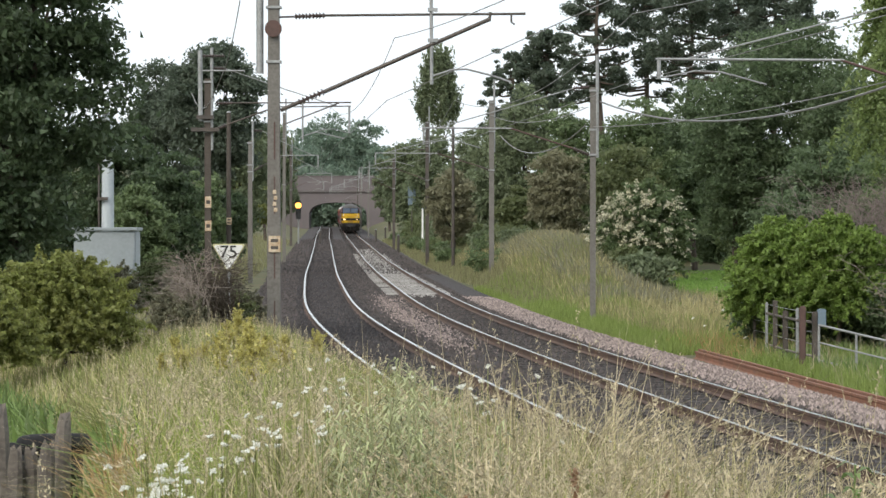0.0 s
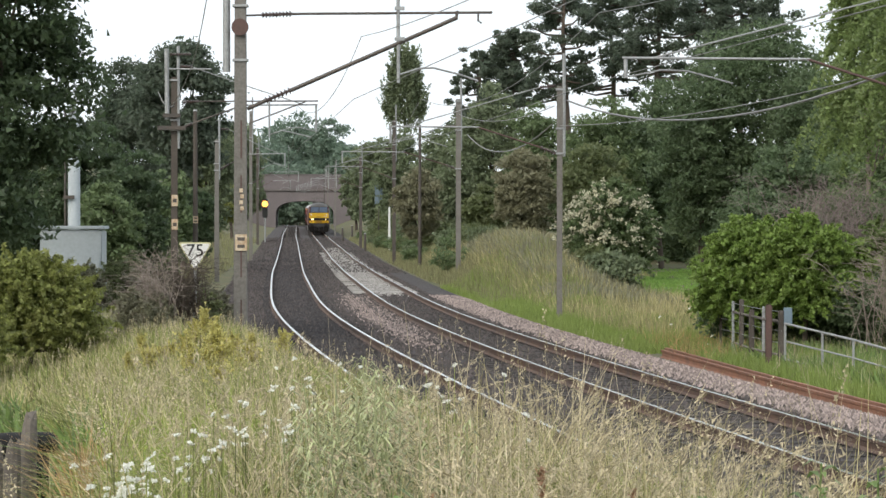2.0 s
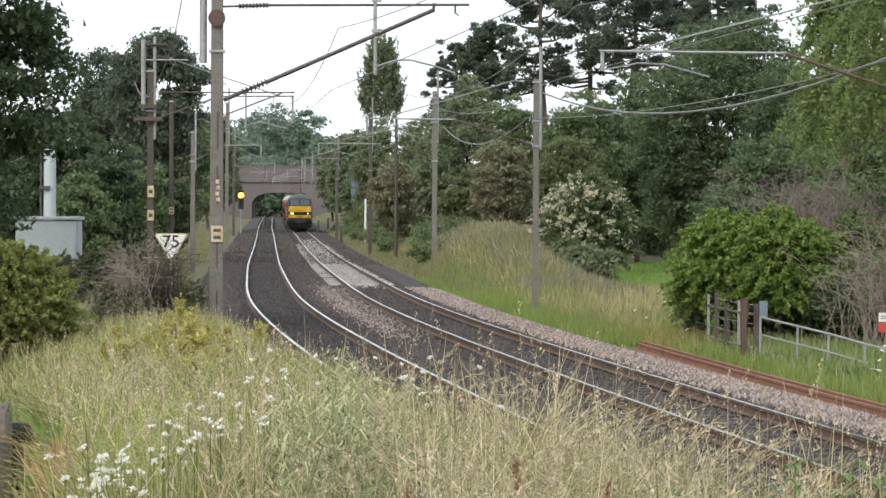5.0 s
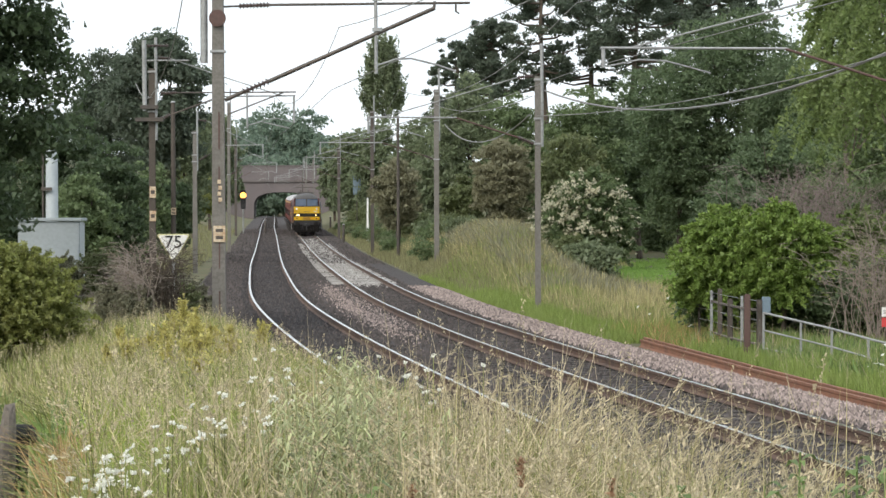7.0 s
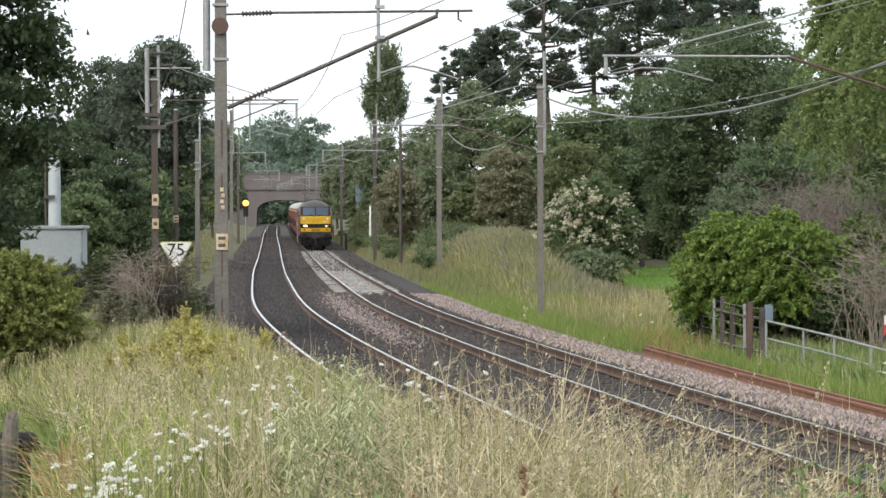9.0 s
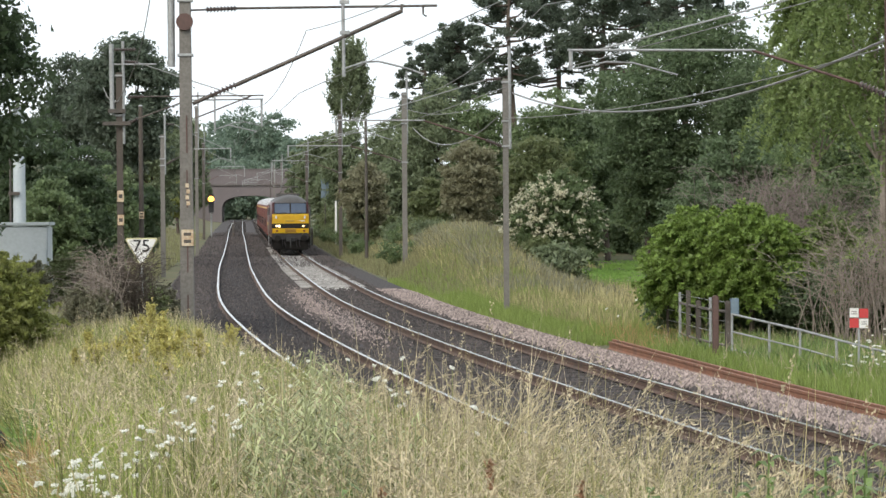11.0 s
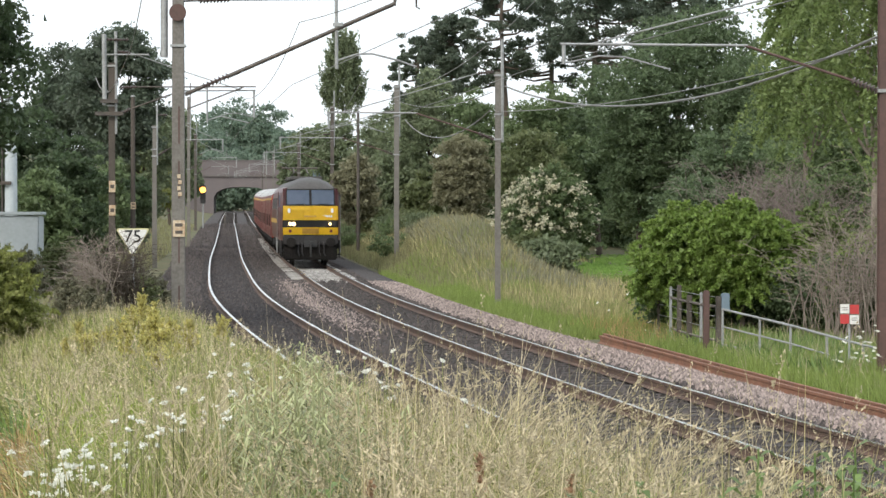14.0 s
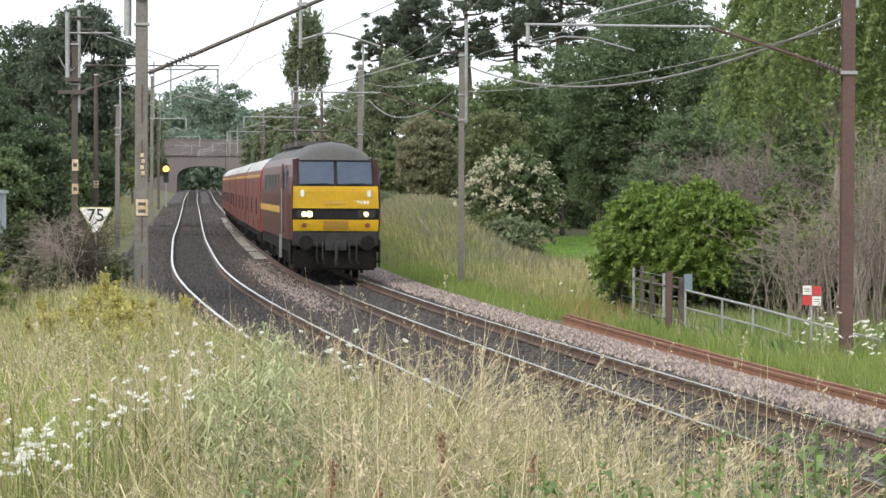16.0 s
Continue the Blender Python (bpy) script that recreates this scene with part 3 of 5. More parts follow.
for k, (u, d, h, r) in enumerate([(830, 225, 2.2, 1.6), (900, 190, 2.0, 1.5), (960, 165, 1.9, 1.3), (1000, 150, 1.6, 1.2), (870, 205, 1.8, 1.4), (790, 240, 2.0, 1.6), (745, 275, 2.2, 1.8), (1060, 130, 1.5, 1.1), (930, 180, 1.7, 1.4), (800, 232, 1.4, 1.8), (850, 200, 1.3, 1.6), (905, 172, 1.3, 1.5), (840, 185, 1.1, 1.4), (880, 160, 1.0, 1.3), (770, 262, 1.6, 2.0), (1120, 116, 1.0, 1.0), (1090, 112, 0.9, 0.9), (1140, 108, 1.2, 1.1), (1105, 110, 1.1, 0.9), (1150, 113, 0.9, 0.8), (1070, 118, 1.1, 1.0)]):
    x = (u - 784) * d / 5000
    z0 = float(height(np.array(x), np.array(float(d))))
    tree("bush", "low olive scrub on the crest of the bank", x, d, z0 + h, z0 - 0.2, r, (L_OLIVE, L_HAZED)[k % 2], 500 + k, 0.16, 4000, 60, 0.04, "bush", lobe=0.3 * r)
# brambles low on the bank's slope
for k in range(30):
    rng = np.random.default_rng(900 + k)
    y, o = 138 + 6.2 * k * rng.uniform(0.85, 1.1), rng.uniform(4.3, 6.6)
    x = float(line_x(y)) + o
    z0 = float(height(np.array(x), np.array(y)))
    h = rng.uniform(0.5, 1.2)
    tree("bush", "dark green bramble clump on the bank's slope", x, y, z0 + h, z0 - 0.2, h * rng.uniform(0.9, 1.4), (L_MID, L_HAZED, L_OLIVE)[k % 3], 930 + k, 0.11, 2200, 40, 0.02, "bush", lobe=0.3)
# hawthorn in blossom
HAW = tree("hawthorn_bush", "hawthorn bush covered in white blossom on the bank", 7.97, 112, 4.31, -0.44, 1.904, L_MID, 110, 0.13, 24000, 100, 0.1, "bush", base=-0.3, spray=(420, 0.8, 0.3, 0.4))
rng = np.random.default_rng(5)
p = spray_points(rng, (-0.05, -0.35, 2.5), (1.85, 1.9, 1.75), 210, 34, 0.8, 0.3, 0.4)
p = p[(p[:, 2] > 0.5) & (p[:, 0] < 2.3 - 2.6 * rng.random(len(p)))]
polys("blossom", leaves(rng, p, 0.095), singles(len(p)), L_WHITE, HAW, "white clustered blossom")
# by the fence
tree("hawthorn_bush", "bright green hawthorn bush beside the wooden fence", 8.0, 66, 2.85, -0.5, 1.42, L_BRIGHT, 120, 0.085, 46000, 120, 0.08, "bush", spray=(520, 0.62, 0.25, 0.45))
tree("hawthorn_bush", "bright green hawthorn reaching over the fence posts", 9.1, 65, 2.95, -0.3, 1.15, L_BRIGHT, 121, 0.085, 28000, 120, 0.08, "bush", spray=(380, 0.62, 0.25, 0.45))
# dark-leaved bushes stand in for the shaded hollow under the hawthorns
for k, (x, y, h, r) in enumerate([(8.3, 67.5, 1.5, 1.5), (9.6, 66.5, 1.6, 1.4), (10.6, 65, 1.5, 1.3), (11.8, 64, 1.6, 1.3)]):
    tree("bush", "dark shaded undergrowth behind the fence", x, y, h, -0.4, r, L_DARK, 640 + k, 0.09, 14000, 80, 0.05, "bush", lobe=0.3)
for k, (u, d, v0, v1, r, m) in enumerate([(1500, 70, 385, 600, 60, L_MID), (1565, 66, 420, 620, 50, L_BRIGHT), (1625, 68, 380, 620, 60, L_LIGHT), (1690, 64, 450, 640, 55, L_BRIGHT), (1750, 66, 400, 640, 60, L_LIGHT), (1820, 63, 430, 660, 60, L_BRIGHT), (1560, 74, 330, 560, 70, L_MID), (1660, 76, 320, 560, 70, L_MID), (1460, 72, 440, 590, 45, L_BRIGHT)]):
    tree("hawthorn_bush", "loose green hawthorn shrub behind the railing", (u - 784) * d / 5000, d, 2.7 + (390 - v0) * d / 5000, 2.7 + (390 - v1) * d / 5000, r * d / 5000, m, 600 + k, 0.085, 10000, 110, 0.06, "bush", spray=(190, 0.6, 0.45, 0.35))
tree("tree", "light green tree with drooping sprays behind the shrubs", 12.81, 78, 10.4, 2.54, 1.5, L_LIGHT, 125, 0.11, 24000, 150, 0.1, bark=M_PALEBARK, spray=(300, 1.3, 0.2, 0.9))
tree("tree", "slender light green tree with pale bare stems", 12.66, 68, 12.5, 1.61, 1.7, L_LIGHT, 123, 0.1, 32000, 150, 0.1, bark=M_PALEBARK, spray=(360, 1.3, 0.2, 0.95))
tree("tree", "light green tree beside the brown mast", 14.07, 66, 11, 0.72, 1.6, L_LIGHT, 124, 0.1, 26000, 120, 0.1, bark=M_PALEBARK, spray=(320, 1.3, 0.2, 0.95))


def twig_bush(x, y, high, wide, seed, count=260, material=M_PALEBARK):
    """A leafless shrub: curved stems that fork."""
    rng = np.random.default_rng(seed)
    t = thing("bare_shrub", pose(x, y, float(height(np.array(x), np.array(y)))), "leafless grey-brown shrub with tangled twigs", "bush")
    for group in range(7):
        bm = bmn()
        for k in range(count // 7):
            a = rng.random() * 6.28
            p = Vector((rng.normal() * wide * 0.4, rng.normal() * wide * 0.3, 0))
            out = Vector((math.cos(a), math.sin(a), 0)) * wide * rng.uniform(0.3, 1.2)
            e = p + out + Vector((0, 0, high * rng.uniform(0.45, 0.95)))
            q = p + out * 0.35 + Vector((rng.normal() * .12, rng.normal() * .12, (e.z - p.z) * 0.72))
            m = p + out * 0.1 + Vector((rng.normal() * .1, rng.normal() * .1, (e.z - p.z) * 0.35))
            f = q.lerp(e, 0.55) + Vector((rng.normal() * .08, rng.normal() * .08, 0.12))
            chain(bm, [p, m, q], rng.uniform(0.006, 0.012), 4)
            chain(bm, [q, f, e], 0.006, 4)
            for j in range(9):
                s = m.lerp(q, rng.random()) if j < 3 else q.lerp(f, rng.random()) if j < 6 else f.lerp(e, rng.random())
                u = s + out.normalized() * rng.uniform(0.05, 0.4) + Vector((rng.normal() * .26, rng.normal() * .26, rng.uniform(-.12, .32)))
                c = s.lerp(u, 0.5) + Vector((rng.normal() * .05, 0, .06))
                chain(bm, [s, c, u], 0.0035, 3)
                chain(bm, [c, c + Vector((rng.normal() * .14, rng.normal() * .14, rng.uniform(-.05, .16)))], 0.0025, 3)
        part("branch", bm, material, t)


twig_bush(10.23, 71, 4.5, 1.5, 1, 180, M_TWIG)
twig_bush(11.3, 69, 4.2, 1.4, 2, 150, M_TWIG)
twig_bush(10.9, 62, 3.2, 1.2, 3, 70)
twig_bush(11.9, 61, 3.9, 1.1, 6, 80)
twig_bush(12.6, 62, 4.9, 1.0, 5, 70)
twig_bush(-4.5, 56, 1.7, 0.5, 4, 77, M_BARK)
twig_bush(-4.85, 55, 1.9, 0.35, 8, 21)
twig_bush(-5.45, 60, 1.3, 0.6, 7, 35, M_TWIG)


# ---- grass ----
def blades(rng, x, y, z, high, wide, lean, plain=False):
    """Bent blades of two quads each, tapering."""
    n = len(x)
    p = np.stack([x, y, z], 1)
    a = rng.random(n) * 6.28
    d = np.stack([np.cos(a), np.sin(a), np.zeros(n)], 1)
    s = np.stack([np.ones(n) * 0.95, rng.normal(size=n) * 0.3, np.zeros(n)], 1)
    h = (high * (0.55 + 0.7 * rng.random(n)))[:, None]
    w = (wide * (0.6 + 0.8 * rng.random(n)))[:, None]
    b = (lean * rng.random(n))[:, None] * h
    up = np.array([0, 0, 1.0])
    m = p + up * h * 0.55 + d * b * 0.3
    e = p + up * h * (1 - 0.25 * b / h) + d * b
    if plain:
        return np.stack([p - s * w, p + s * w, e], 1).reshape(-1, 3), np.arange(n * 3).reshape(-1, 3), e
    v = np.stack([p - s * w, p + s * w, m + s * w * 0.7, m - s * w * 0.7, e + s * w * 0.12, e - s * w * 0.12], 1).reshape(-1, 3)
    i = np.arange(n)[:, None] * 6
    f = np.concatenate([i + [0, 1, 2, 3], i + [3, 2, 4, 5]], 1).reshape(-1, 4)
    return v, f, e


def patch(name, label, material, y0, y1, o0, o1, count, high, wide, lean, seed, keep=None, power=1.0, plain=False, tuft=False):
    rng = np.random.default_rng(seed)
    y = y0 + (y1 - y0) * rng.random(count) ** power
    o = o0 + (o1 - o0) * rng.random(count)
    x = line_x(y) + o
    if tuft:
        g0 = np.array([noise.noise((p * 0.45, q * 0.45, seed * 1.7)) for p, q in zip(x, y)])
        k = g0 > rng.random(count) * 0.9 - 0.5
        x, y, o = x[k], y[k], o[k]
    if keep is not None:
        k = keep(x, y, o, rng)
        x, y, o = x[k], y[k], o[k]
    z = height(x, y) - 0.03
    g = np.array([[noise.noise((p * 0.8, q * 0.8, seed)) for p in range(120)] for q in range(400)])
    hh = high * (1 + 0.4 * g[np.clip((y * 1.5).astype(int), 0, 399), np.clip((o * 2.2 + 60).astype(int), 0, 119)])
    v, f, e = blades(rng, x, y, z, hh, wide, lean, plain or y0 >= 28)
    tagged(polys(name, v, f, material), label, "grass", kind="stuff")
    return e, rng


def stalks(name, label, count, y0, y1, low, high, seed, keep):
    """Arching dry stalks, each a bent strip with a loose hanging panicle at its end."""
    rng = np.random.default_rng(seed)
    y = y0 + (y1 - y0) * rng.random(count)
    x = y * (keep[0] + (keep[1] - keep[0]) * rng.random(count))
    k = (x - line_x(y) < -5.2) & (x - line_x(y) > -9.5)
    x, y = x[k], y[k]
    n = len(x)
    h = low + (high - low) * rng.random(n) ** 1.5
    a = rng.normal(size=n) * 0.9 + np.where(rng.random(n) < 0.65, 0.0, math.pi)
    bend = h * rng.uniform(0.15, 0.6, n)
    root = np.stack([x, y, height(x, y) - 0.03], 1)
    side = np.stack([np.cos(a), np.sin(a), 0 * a], 1)
    f = np.linspace(0, 1, 8)
    line = root[:, None] + side[:, None] * (bend[:, None] * f ** 2.5)[..., None]
    line[..., 2] += h[:, None] * (f - 0.42 * (bend / h)[:, None] * f ** 4)
    w = 0.0022 * (1 - 0.75 * f)[None, :, None] * np.array([1, 0.2, 0])
    v = np.stack([line - w, line + w], 2).reshape(n, -1, 3)
    q = np.array([(2 * i, 2 * i + 1, 2 * i + 3, 2 * i + 2) for i in range(7)])
    tagged(polys(name, v.reshape(-1, 3), (np.arange(n)[:, None, None] * 16 + q).reshape(-1, 4), G_SEED), label, "grass", kind="stuff")
    per = 40
    g = 0.74 + 0.26 * rng.random((n, per))
    i = np.minimum((g * 7).astype(int), 6)
    rows = np.arange(n)[:, None]
    p = line[rows, i] + (line[rows, i + 1] - line[rows, i]) * (g * 7 - i)[..., None]
    p = p + rng.normal(size=p.shape) * np.array([0.011, 0.011, 0.008]) * (1.25 - (g - 0.74) * 3.2)[..., None]
    way = line[rows, i + 1] - line[rows, i]
    way = way / np.linalg.norm(way, axis=2, keepdims=True) + rng.normal(size=p.shape) * 0.3
    p, way = p.reshape(-1, 3), way.reshape(-1, 3)
    side = np.cross(way, rng.normal(size=p.shape))
    side *= 0.0028 / np.linalg.norm(side, axis=1, keepdims=True)
    v = np.stack([p - side, p + side, p + way * rng.uniform(0.014, 0.04, (len(p), 1))], 1).reshape(-1, 3)
    tagged(polys("seed_heads", v, singles(len(p)), G_SEED), "loose pale hanging grass panicles", "grass", kind="stuff")


BANK = lambda x, y, o, r: (x / np.maximum(y, 1) < 0.26) & (x / np.maximum(y, 1) > -0.2) & (x > np.where(y < 21, -0.107, -0.116 - 0.0018 * (y - 21)) * y)
GRASS = "tall uncut meadow grass on the bank"
RIGHTSIDE = lambda x, y, o, r: (x / np.maximum(y, 1) < 0.26) & (x / np.maximum(y, 1) > -0.2) & (o > -8.6 + 0.9 * r.random(len(x)) - 0.1 * (12 - y))
patch("grass", GRASS, G_GREEN, 5.5, 14, -10, -5.1, 32000, 0.62, 0.0036, 1.7, 30, BANK)
patch("grass", "dry straw-coloured meadow grass close to the camera", G_STRAW, 5.5, 15, -9.5, -5.1, 15000, 0.84, 0.003, 1.5, 29, RIGHTSIDE, tuft=True)
patch("grass", "bleached arching grass stalks", G_SEED, 6, 15, -9.5, -5.1, 4500, 0.95, 0.0028, 2.6, 44, RIGHTSIDE)
patch("grass", GRASS, G_GREEN, 13, 30, -13, -5.1, 40000, 0.42, 0.006, 1.4, 28, BANK)
patch("grass", "dry straw-coloured meadow grass on the bank's crest", G_STRAW, 13, 30, -12, -5.1, 28000, 0.48, 0.0048, 1.4, 27, BANK, tuft=True)
patch("grass", GRASS, G_GREEN, 28, 66, -20, -5.3, 60000, 0.36, 0.013, 1.2, 31, BANK)
patch("grass", "dry straw-coloured meadow grass on the bank", G_STRAW, 28, 64, -14, -5.3, 24000, 0.42, 0.011, 1.2, 32, BANK, tuft=True)
stalks("grass", "arching bleached grass stalks on the bank", 800, 7, 16, 0.55, 1.12, 81, (-0.02, 0.2))
stalks("grass", "pale arching grass stalks on the bank", 260, 9, 20, 0.5, 0.85, 82, (-0.11, 0.0))
for y0, y1, n, sd, w, h in ((6, 14, 1600, 33, 0.0014, 0.95), (13, 26, 1700, 40, 0.002, 0.62), (28, 60, 2200, 38, 0.003, 0.5)):
    tips, rng = patch("grass", "dry flowering grass stems on the bank", G_SEED, y0, y1, -12, -5.0, n, h, w, 0.7, sd, RIGHTSIDE if y0 < 10 else BANK)
    k = 30 if y0 < 10 else 16
    up = np.tile(np.linspace(-0.13, 0.012, k), len(tips))
    pts = np.repeat(tips, k, 0) + rng.normal(size=(len(tips) * k, 3)) * np.array([0.006, 0.006, 0.005]) + np.stack([0.25 * up * np.repeat(rng.normal(size=len(tips)), k), 0 * up, up], 1)
    tagged(polys("seed_heads", leaves(rng, pts, 0.009 if y0 < 10 else 0.014, -1.5), singles(len(pts)), G_SEED), "feathery dry grass seed heads", "grass", kind="stuff")
patch("grass", "fresh green grass along the lineside verge", G_VERGE, 30, 125, 3.0, 7, 80000, 0.33, 0.011, 0.7, 34, lambda x, y, o, r: (y > 64.5) | (o > 4.15))
patch("grass", "rough grass behind the railing", G_VERGE, 45, 84, 6, 26, 40000, 0.4, 0.014, 0.7, 41)
patch("grass", "tan grass on the lineside bank", G_BANK, 75, 300, 4.5, 16, 90000, 0.4, 0.013, 0.7, 35, lambda x, y, o, r: (o < 8.4) | (y > 150), 1.6)
patch("grass", "short bright green grass of the field beyond the bank", M_LAWN, 84, 170, 8.4, 30, 70000, 0.12, 0.055, 0.4, 39)
patch("grass", "bleached tan grass on the lineside bank", G_STRAW, 72, 170, 4.6, 11, 30000, 0.6, 0.013, 0.9, 61, tuft=True)
patch("grass", "grey-green weeds on the bank's crest", L_GREYGREEN, 98, 150, 5.2, 10, 22000, 0.5, 0.03, 1.0, 62, tuft=True)
patch("grass", "russet dry grass by the spare rails", G_RUSSET, 61, 70, 3.8, 6.2, 1100, 0.55, 0.008, 1.2, 63, tuft=True)
patch("grass", "rank green weeds along the fence", W_LEAF, 50, 66, 5.0, 8.5, 9000, 0.4, 0.028, 1.3, 64, tuft=True)
patch("grass", "dry stems among the weeds by the railing", G_SEED, 46, 64, 4.6, 9, 600, 0.7, 0.006, 1.0, 65)
patch("grass", "green grass on the far cutting sides", G_DULL, 100, 330, 3.3, 7, 40000, 0.45, 0.02, 0.6, 36)
patch("grass", "russet dry grass beside the old posts", G_RUSSET, 9.5, 17, -11, -7, 14000, 0.5, 0.005, 1.4, 48, lambda x, y, o, r: (x / y < -0.103 - 0.01 * r.random(len(x))) & (x / y > -0.12))
patch("grass", "lush green grass on the bank", G_LUSH, 7.5, 20, -11, -6.5, 38000, 0.44, 0.0042, 1.6, 49, lambda x, y, o, r: (x / y > -0.106) & (x / y < -0.045 - 0.04 * r.random(len(x))))
patch("grass", "dark green nettles and weeds below the bank", W_LEAF, 17, 52, -19, -7, 26000, 0.42, 0.02, 1.2, 50, lambda x, y, o, r: (x / y < -0.113 - 0.0018 * np.maximum(y - 21, 0)) & (x / y > -0.2))
patch("grass", "short turf round the old posts", G_GREEN, 12, 21, -12, -8, 9000, 0.14, 0.006, 1.0, 47, lambda x, y, o, r: x < -0.118 * y)
patch("grass", "rough grass on the cutting's far side", G_DULL, 62, 330, -24, -7.3, 36000, 0.5, 0.018, 0.6, 37, None, 1.6)


# ---- overhead line ----
def insulator(bm, a, b, r=0.075, n=7):
    a, b = Vector(a), Vector(b)
    rod(bm, a, b, 0.03, n=6)
    for k in range(n):
        c = a.lerp(b, (k + 0.5) / n)
        d = (b - a).normalized() * 0.018
        rod(bm, c - d, c + d, r, r * 0.55, 10)
    return bm


def mast(x, y, z0, z1, w, material, side, tip_x, inner, label, boom_z, contact_z, concrete=False, strut=None):
    """An overhead-line mast with its cantilever; side is -1 when the arm goes left."""
    t = thing("catenary_mast", pose(x, y, z0), label, "mast", "overhead line masts")
    H = z1 - z0
    bm = bmn()
    if concrete:
        rows = loft(bm, [[(sx * w * k / 2, sy * w * k / 2, h) for sx, sy in ((-1, -1), (1, -1), (1, 1), (-1, 1))] for h, k in ((-0.5, 1.08), (H * 0.3, 1.04), (H, 0.85))])
    else:
        p, q = w / 2, w * 0.06
        hp = [(-p, -p), (p, -p), (p, -p + 2 * q), (q, -p + 2 * q), (q, p - 2 * q), (p, p - 2 * q), (p, p), (-p, p), (-p, p - 2 * q), (-q, p - 2 * q), (-q, -p + 2 * q), (-p, -p + 2 * q)]
        rows = loft(bm, [[(u, v, h) for u, v in hp] for h in (-0.5, H)])
    bm.faces.new(rows[-1])
    part("post", bm, material, t)
    bz, cz, s = boom_z - z0, contact_z - z0, side
    tip, inn, low = s * tip_x, s * inner, bz - 0.8
    part("insulator", insulator(bmn(), (s * 0.12, 0, low), (s * 0.6, 0, low + 0.8 * 0.6 / inner)), M_INSULATOR, t)
    part("insulator", insulator(bmn(), (s * 0.12, 0, bz + 1.25), (s * 0.6, 0, bz + 1.22)), M_INSULATOR, t)
    part("strut", rod(bmn(), (s * 0.6, 0, low + 0.8 * 0.6 / inner), (inn, 0, bz), 0.024), strut or M_BROWNSTEEL, t)
    part("registration_tube", rod(bmn(), (inn * 0.98, 0, bz), (tip, 0, bz + 0.02), 0.023), M_STEEL, t)
    part("top_tube", chain(bmn(), [(s * 0.6, 0, bz + 1.22), (s * (tip_x * 0.55), 0, bz + 0.55), (tip * 0.9, 0, bz + 0.03)], 0.017), M_STEEL, t)
    part("drop_bracket", rod(bmn(), (tip * 0.99, 0, bz), (tip * 0.99, 0, cz + 0.1), 0.035), M_STEEL, t)
    part("steady_arm", chain(bmn(), [(tip * 0.98, 0, cz + 0.12), (tip * 0.88, 0, cz + 0.24), (tip * 0.8, 0, cz + 0.22), (tip * 0.66, 0, cz)], 0.015), M_STEEL, t)
    for h in (H * 0.82, low, H - 0.1):
        part("clamp", box(bmn(), (0, 0, h), (w * 1.35, w * 1.35, 0.06)), M_STEEL, t)
    part("feeder_tube", rod(bmn(), (0.13, -0.05, H * 0.7), (0.13, -0.05, H + 1.0), 0.05), M_STEEL, t)
    return t


def big_mast():
    """The concrete mast nearest on the left with its long dark cantilever and weight tube."""
    z0 = -0.6
    t = thing("catenary_mast", pose(-3.41, 57, z0), "square concrete mast with pale number plates and dark brackets", "mast", "overhead line masts")
    H, w = 9.4, 0.245
    bm = bmn()
    rows = loft(bm, [[(sx * w * k / 2, sy * w * k / 2, h) for sx, sy in ((-1, -1), (1, -1), (1, 1), (-1, 1))] for h, k in ((-0.5, 1.12), (H * 0.3, 1.06), (H, 0.88))])
    bm.faces.new(rows[-1])
    bmesh.ops.bevel(bm, geom=[e for e in bm.edges if abs(e.verts[0].co.z - e.verts[1].co.z) > 1], offset=0.02, segments=1, affect="EDGES")
    part("post", bm, M_CONCRETE, t)
    # thin brown strips draw the dark streak up the mast's front
    for h in (1.0, 2.2, 3.5, 4.6):
        part("rusty_strip", box(bmn(), (0.02, -w * 0.53, h + 0.3), (0.03, 0.012, 0.75)), M_BROWNSTEEL, t, "dark rusty-brown strip on the concrete")
    P = lambda u, v: ((u - 485) * 0.0114, 0, 2.7 + (390 - v) * 0.0114 - z0)
    part("insulator", insulator(bmn(), P(528, 182), P(575, 162), 0.08), M_INSULATOR, t)
    part("insulator", insulator(bmn(), P(522, 30), P(576, 28), 0.07, 9), M_INSULATOR, t)
    part("strut", rod(bmn(), P(497, 196), P(530, 181), 0.04), M_DARKSTEEL, t)
    part("strut", rod(bmn(), P(574, 163), P(868, 34), 0.042), M_DARKSTEEL, t, "long dark diagonal tube")
    part("top_tube", rod(bmn(), P(575, 28), P(930, 25), 0.026), M_DARKSTEEL, t)
    part("top_tube", rod(bmn(), P(495, 31), P(524, 30), 0.02), M_DARKSTEEL, t)
    part("hanger", rod(bmn(), P(868, 22), P(866, 38), 0.03), M_DARKSTEEL, t)
    part("hanger", chain(bmn(), [P(905, 25), P(905, 40), P(911, 44)], 0.02), M_DARKSTEEL, t)
    part("drop_tube", rod(bmn(), P(763, -60), P(764, 150), 0.036), M_STEEL, t)
    for v in (18, 72):
        part("clamp", box(bmn(), P(766, v), (0.2, 0.12, 0.07)), M_STEEL, t)
    part("steady_arm", chain(bmn(), [P(766, 135), P(800, 124), P(826, 123), P(870, 134), P(905, 146)], 0.02), M_STEEL, t)
    for v in (14, 110):
        part("band", box(bmn(), (0, 0, P(0, v)[2]), (w * 1.25, w * 1.25, 0.05)), M_STEEL, t)
    return t


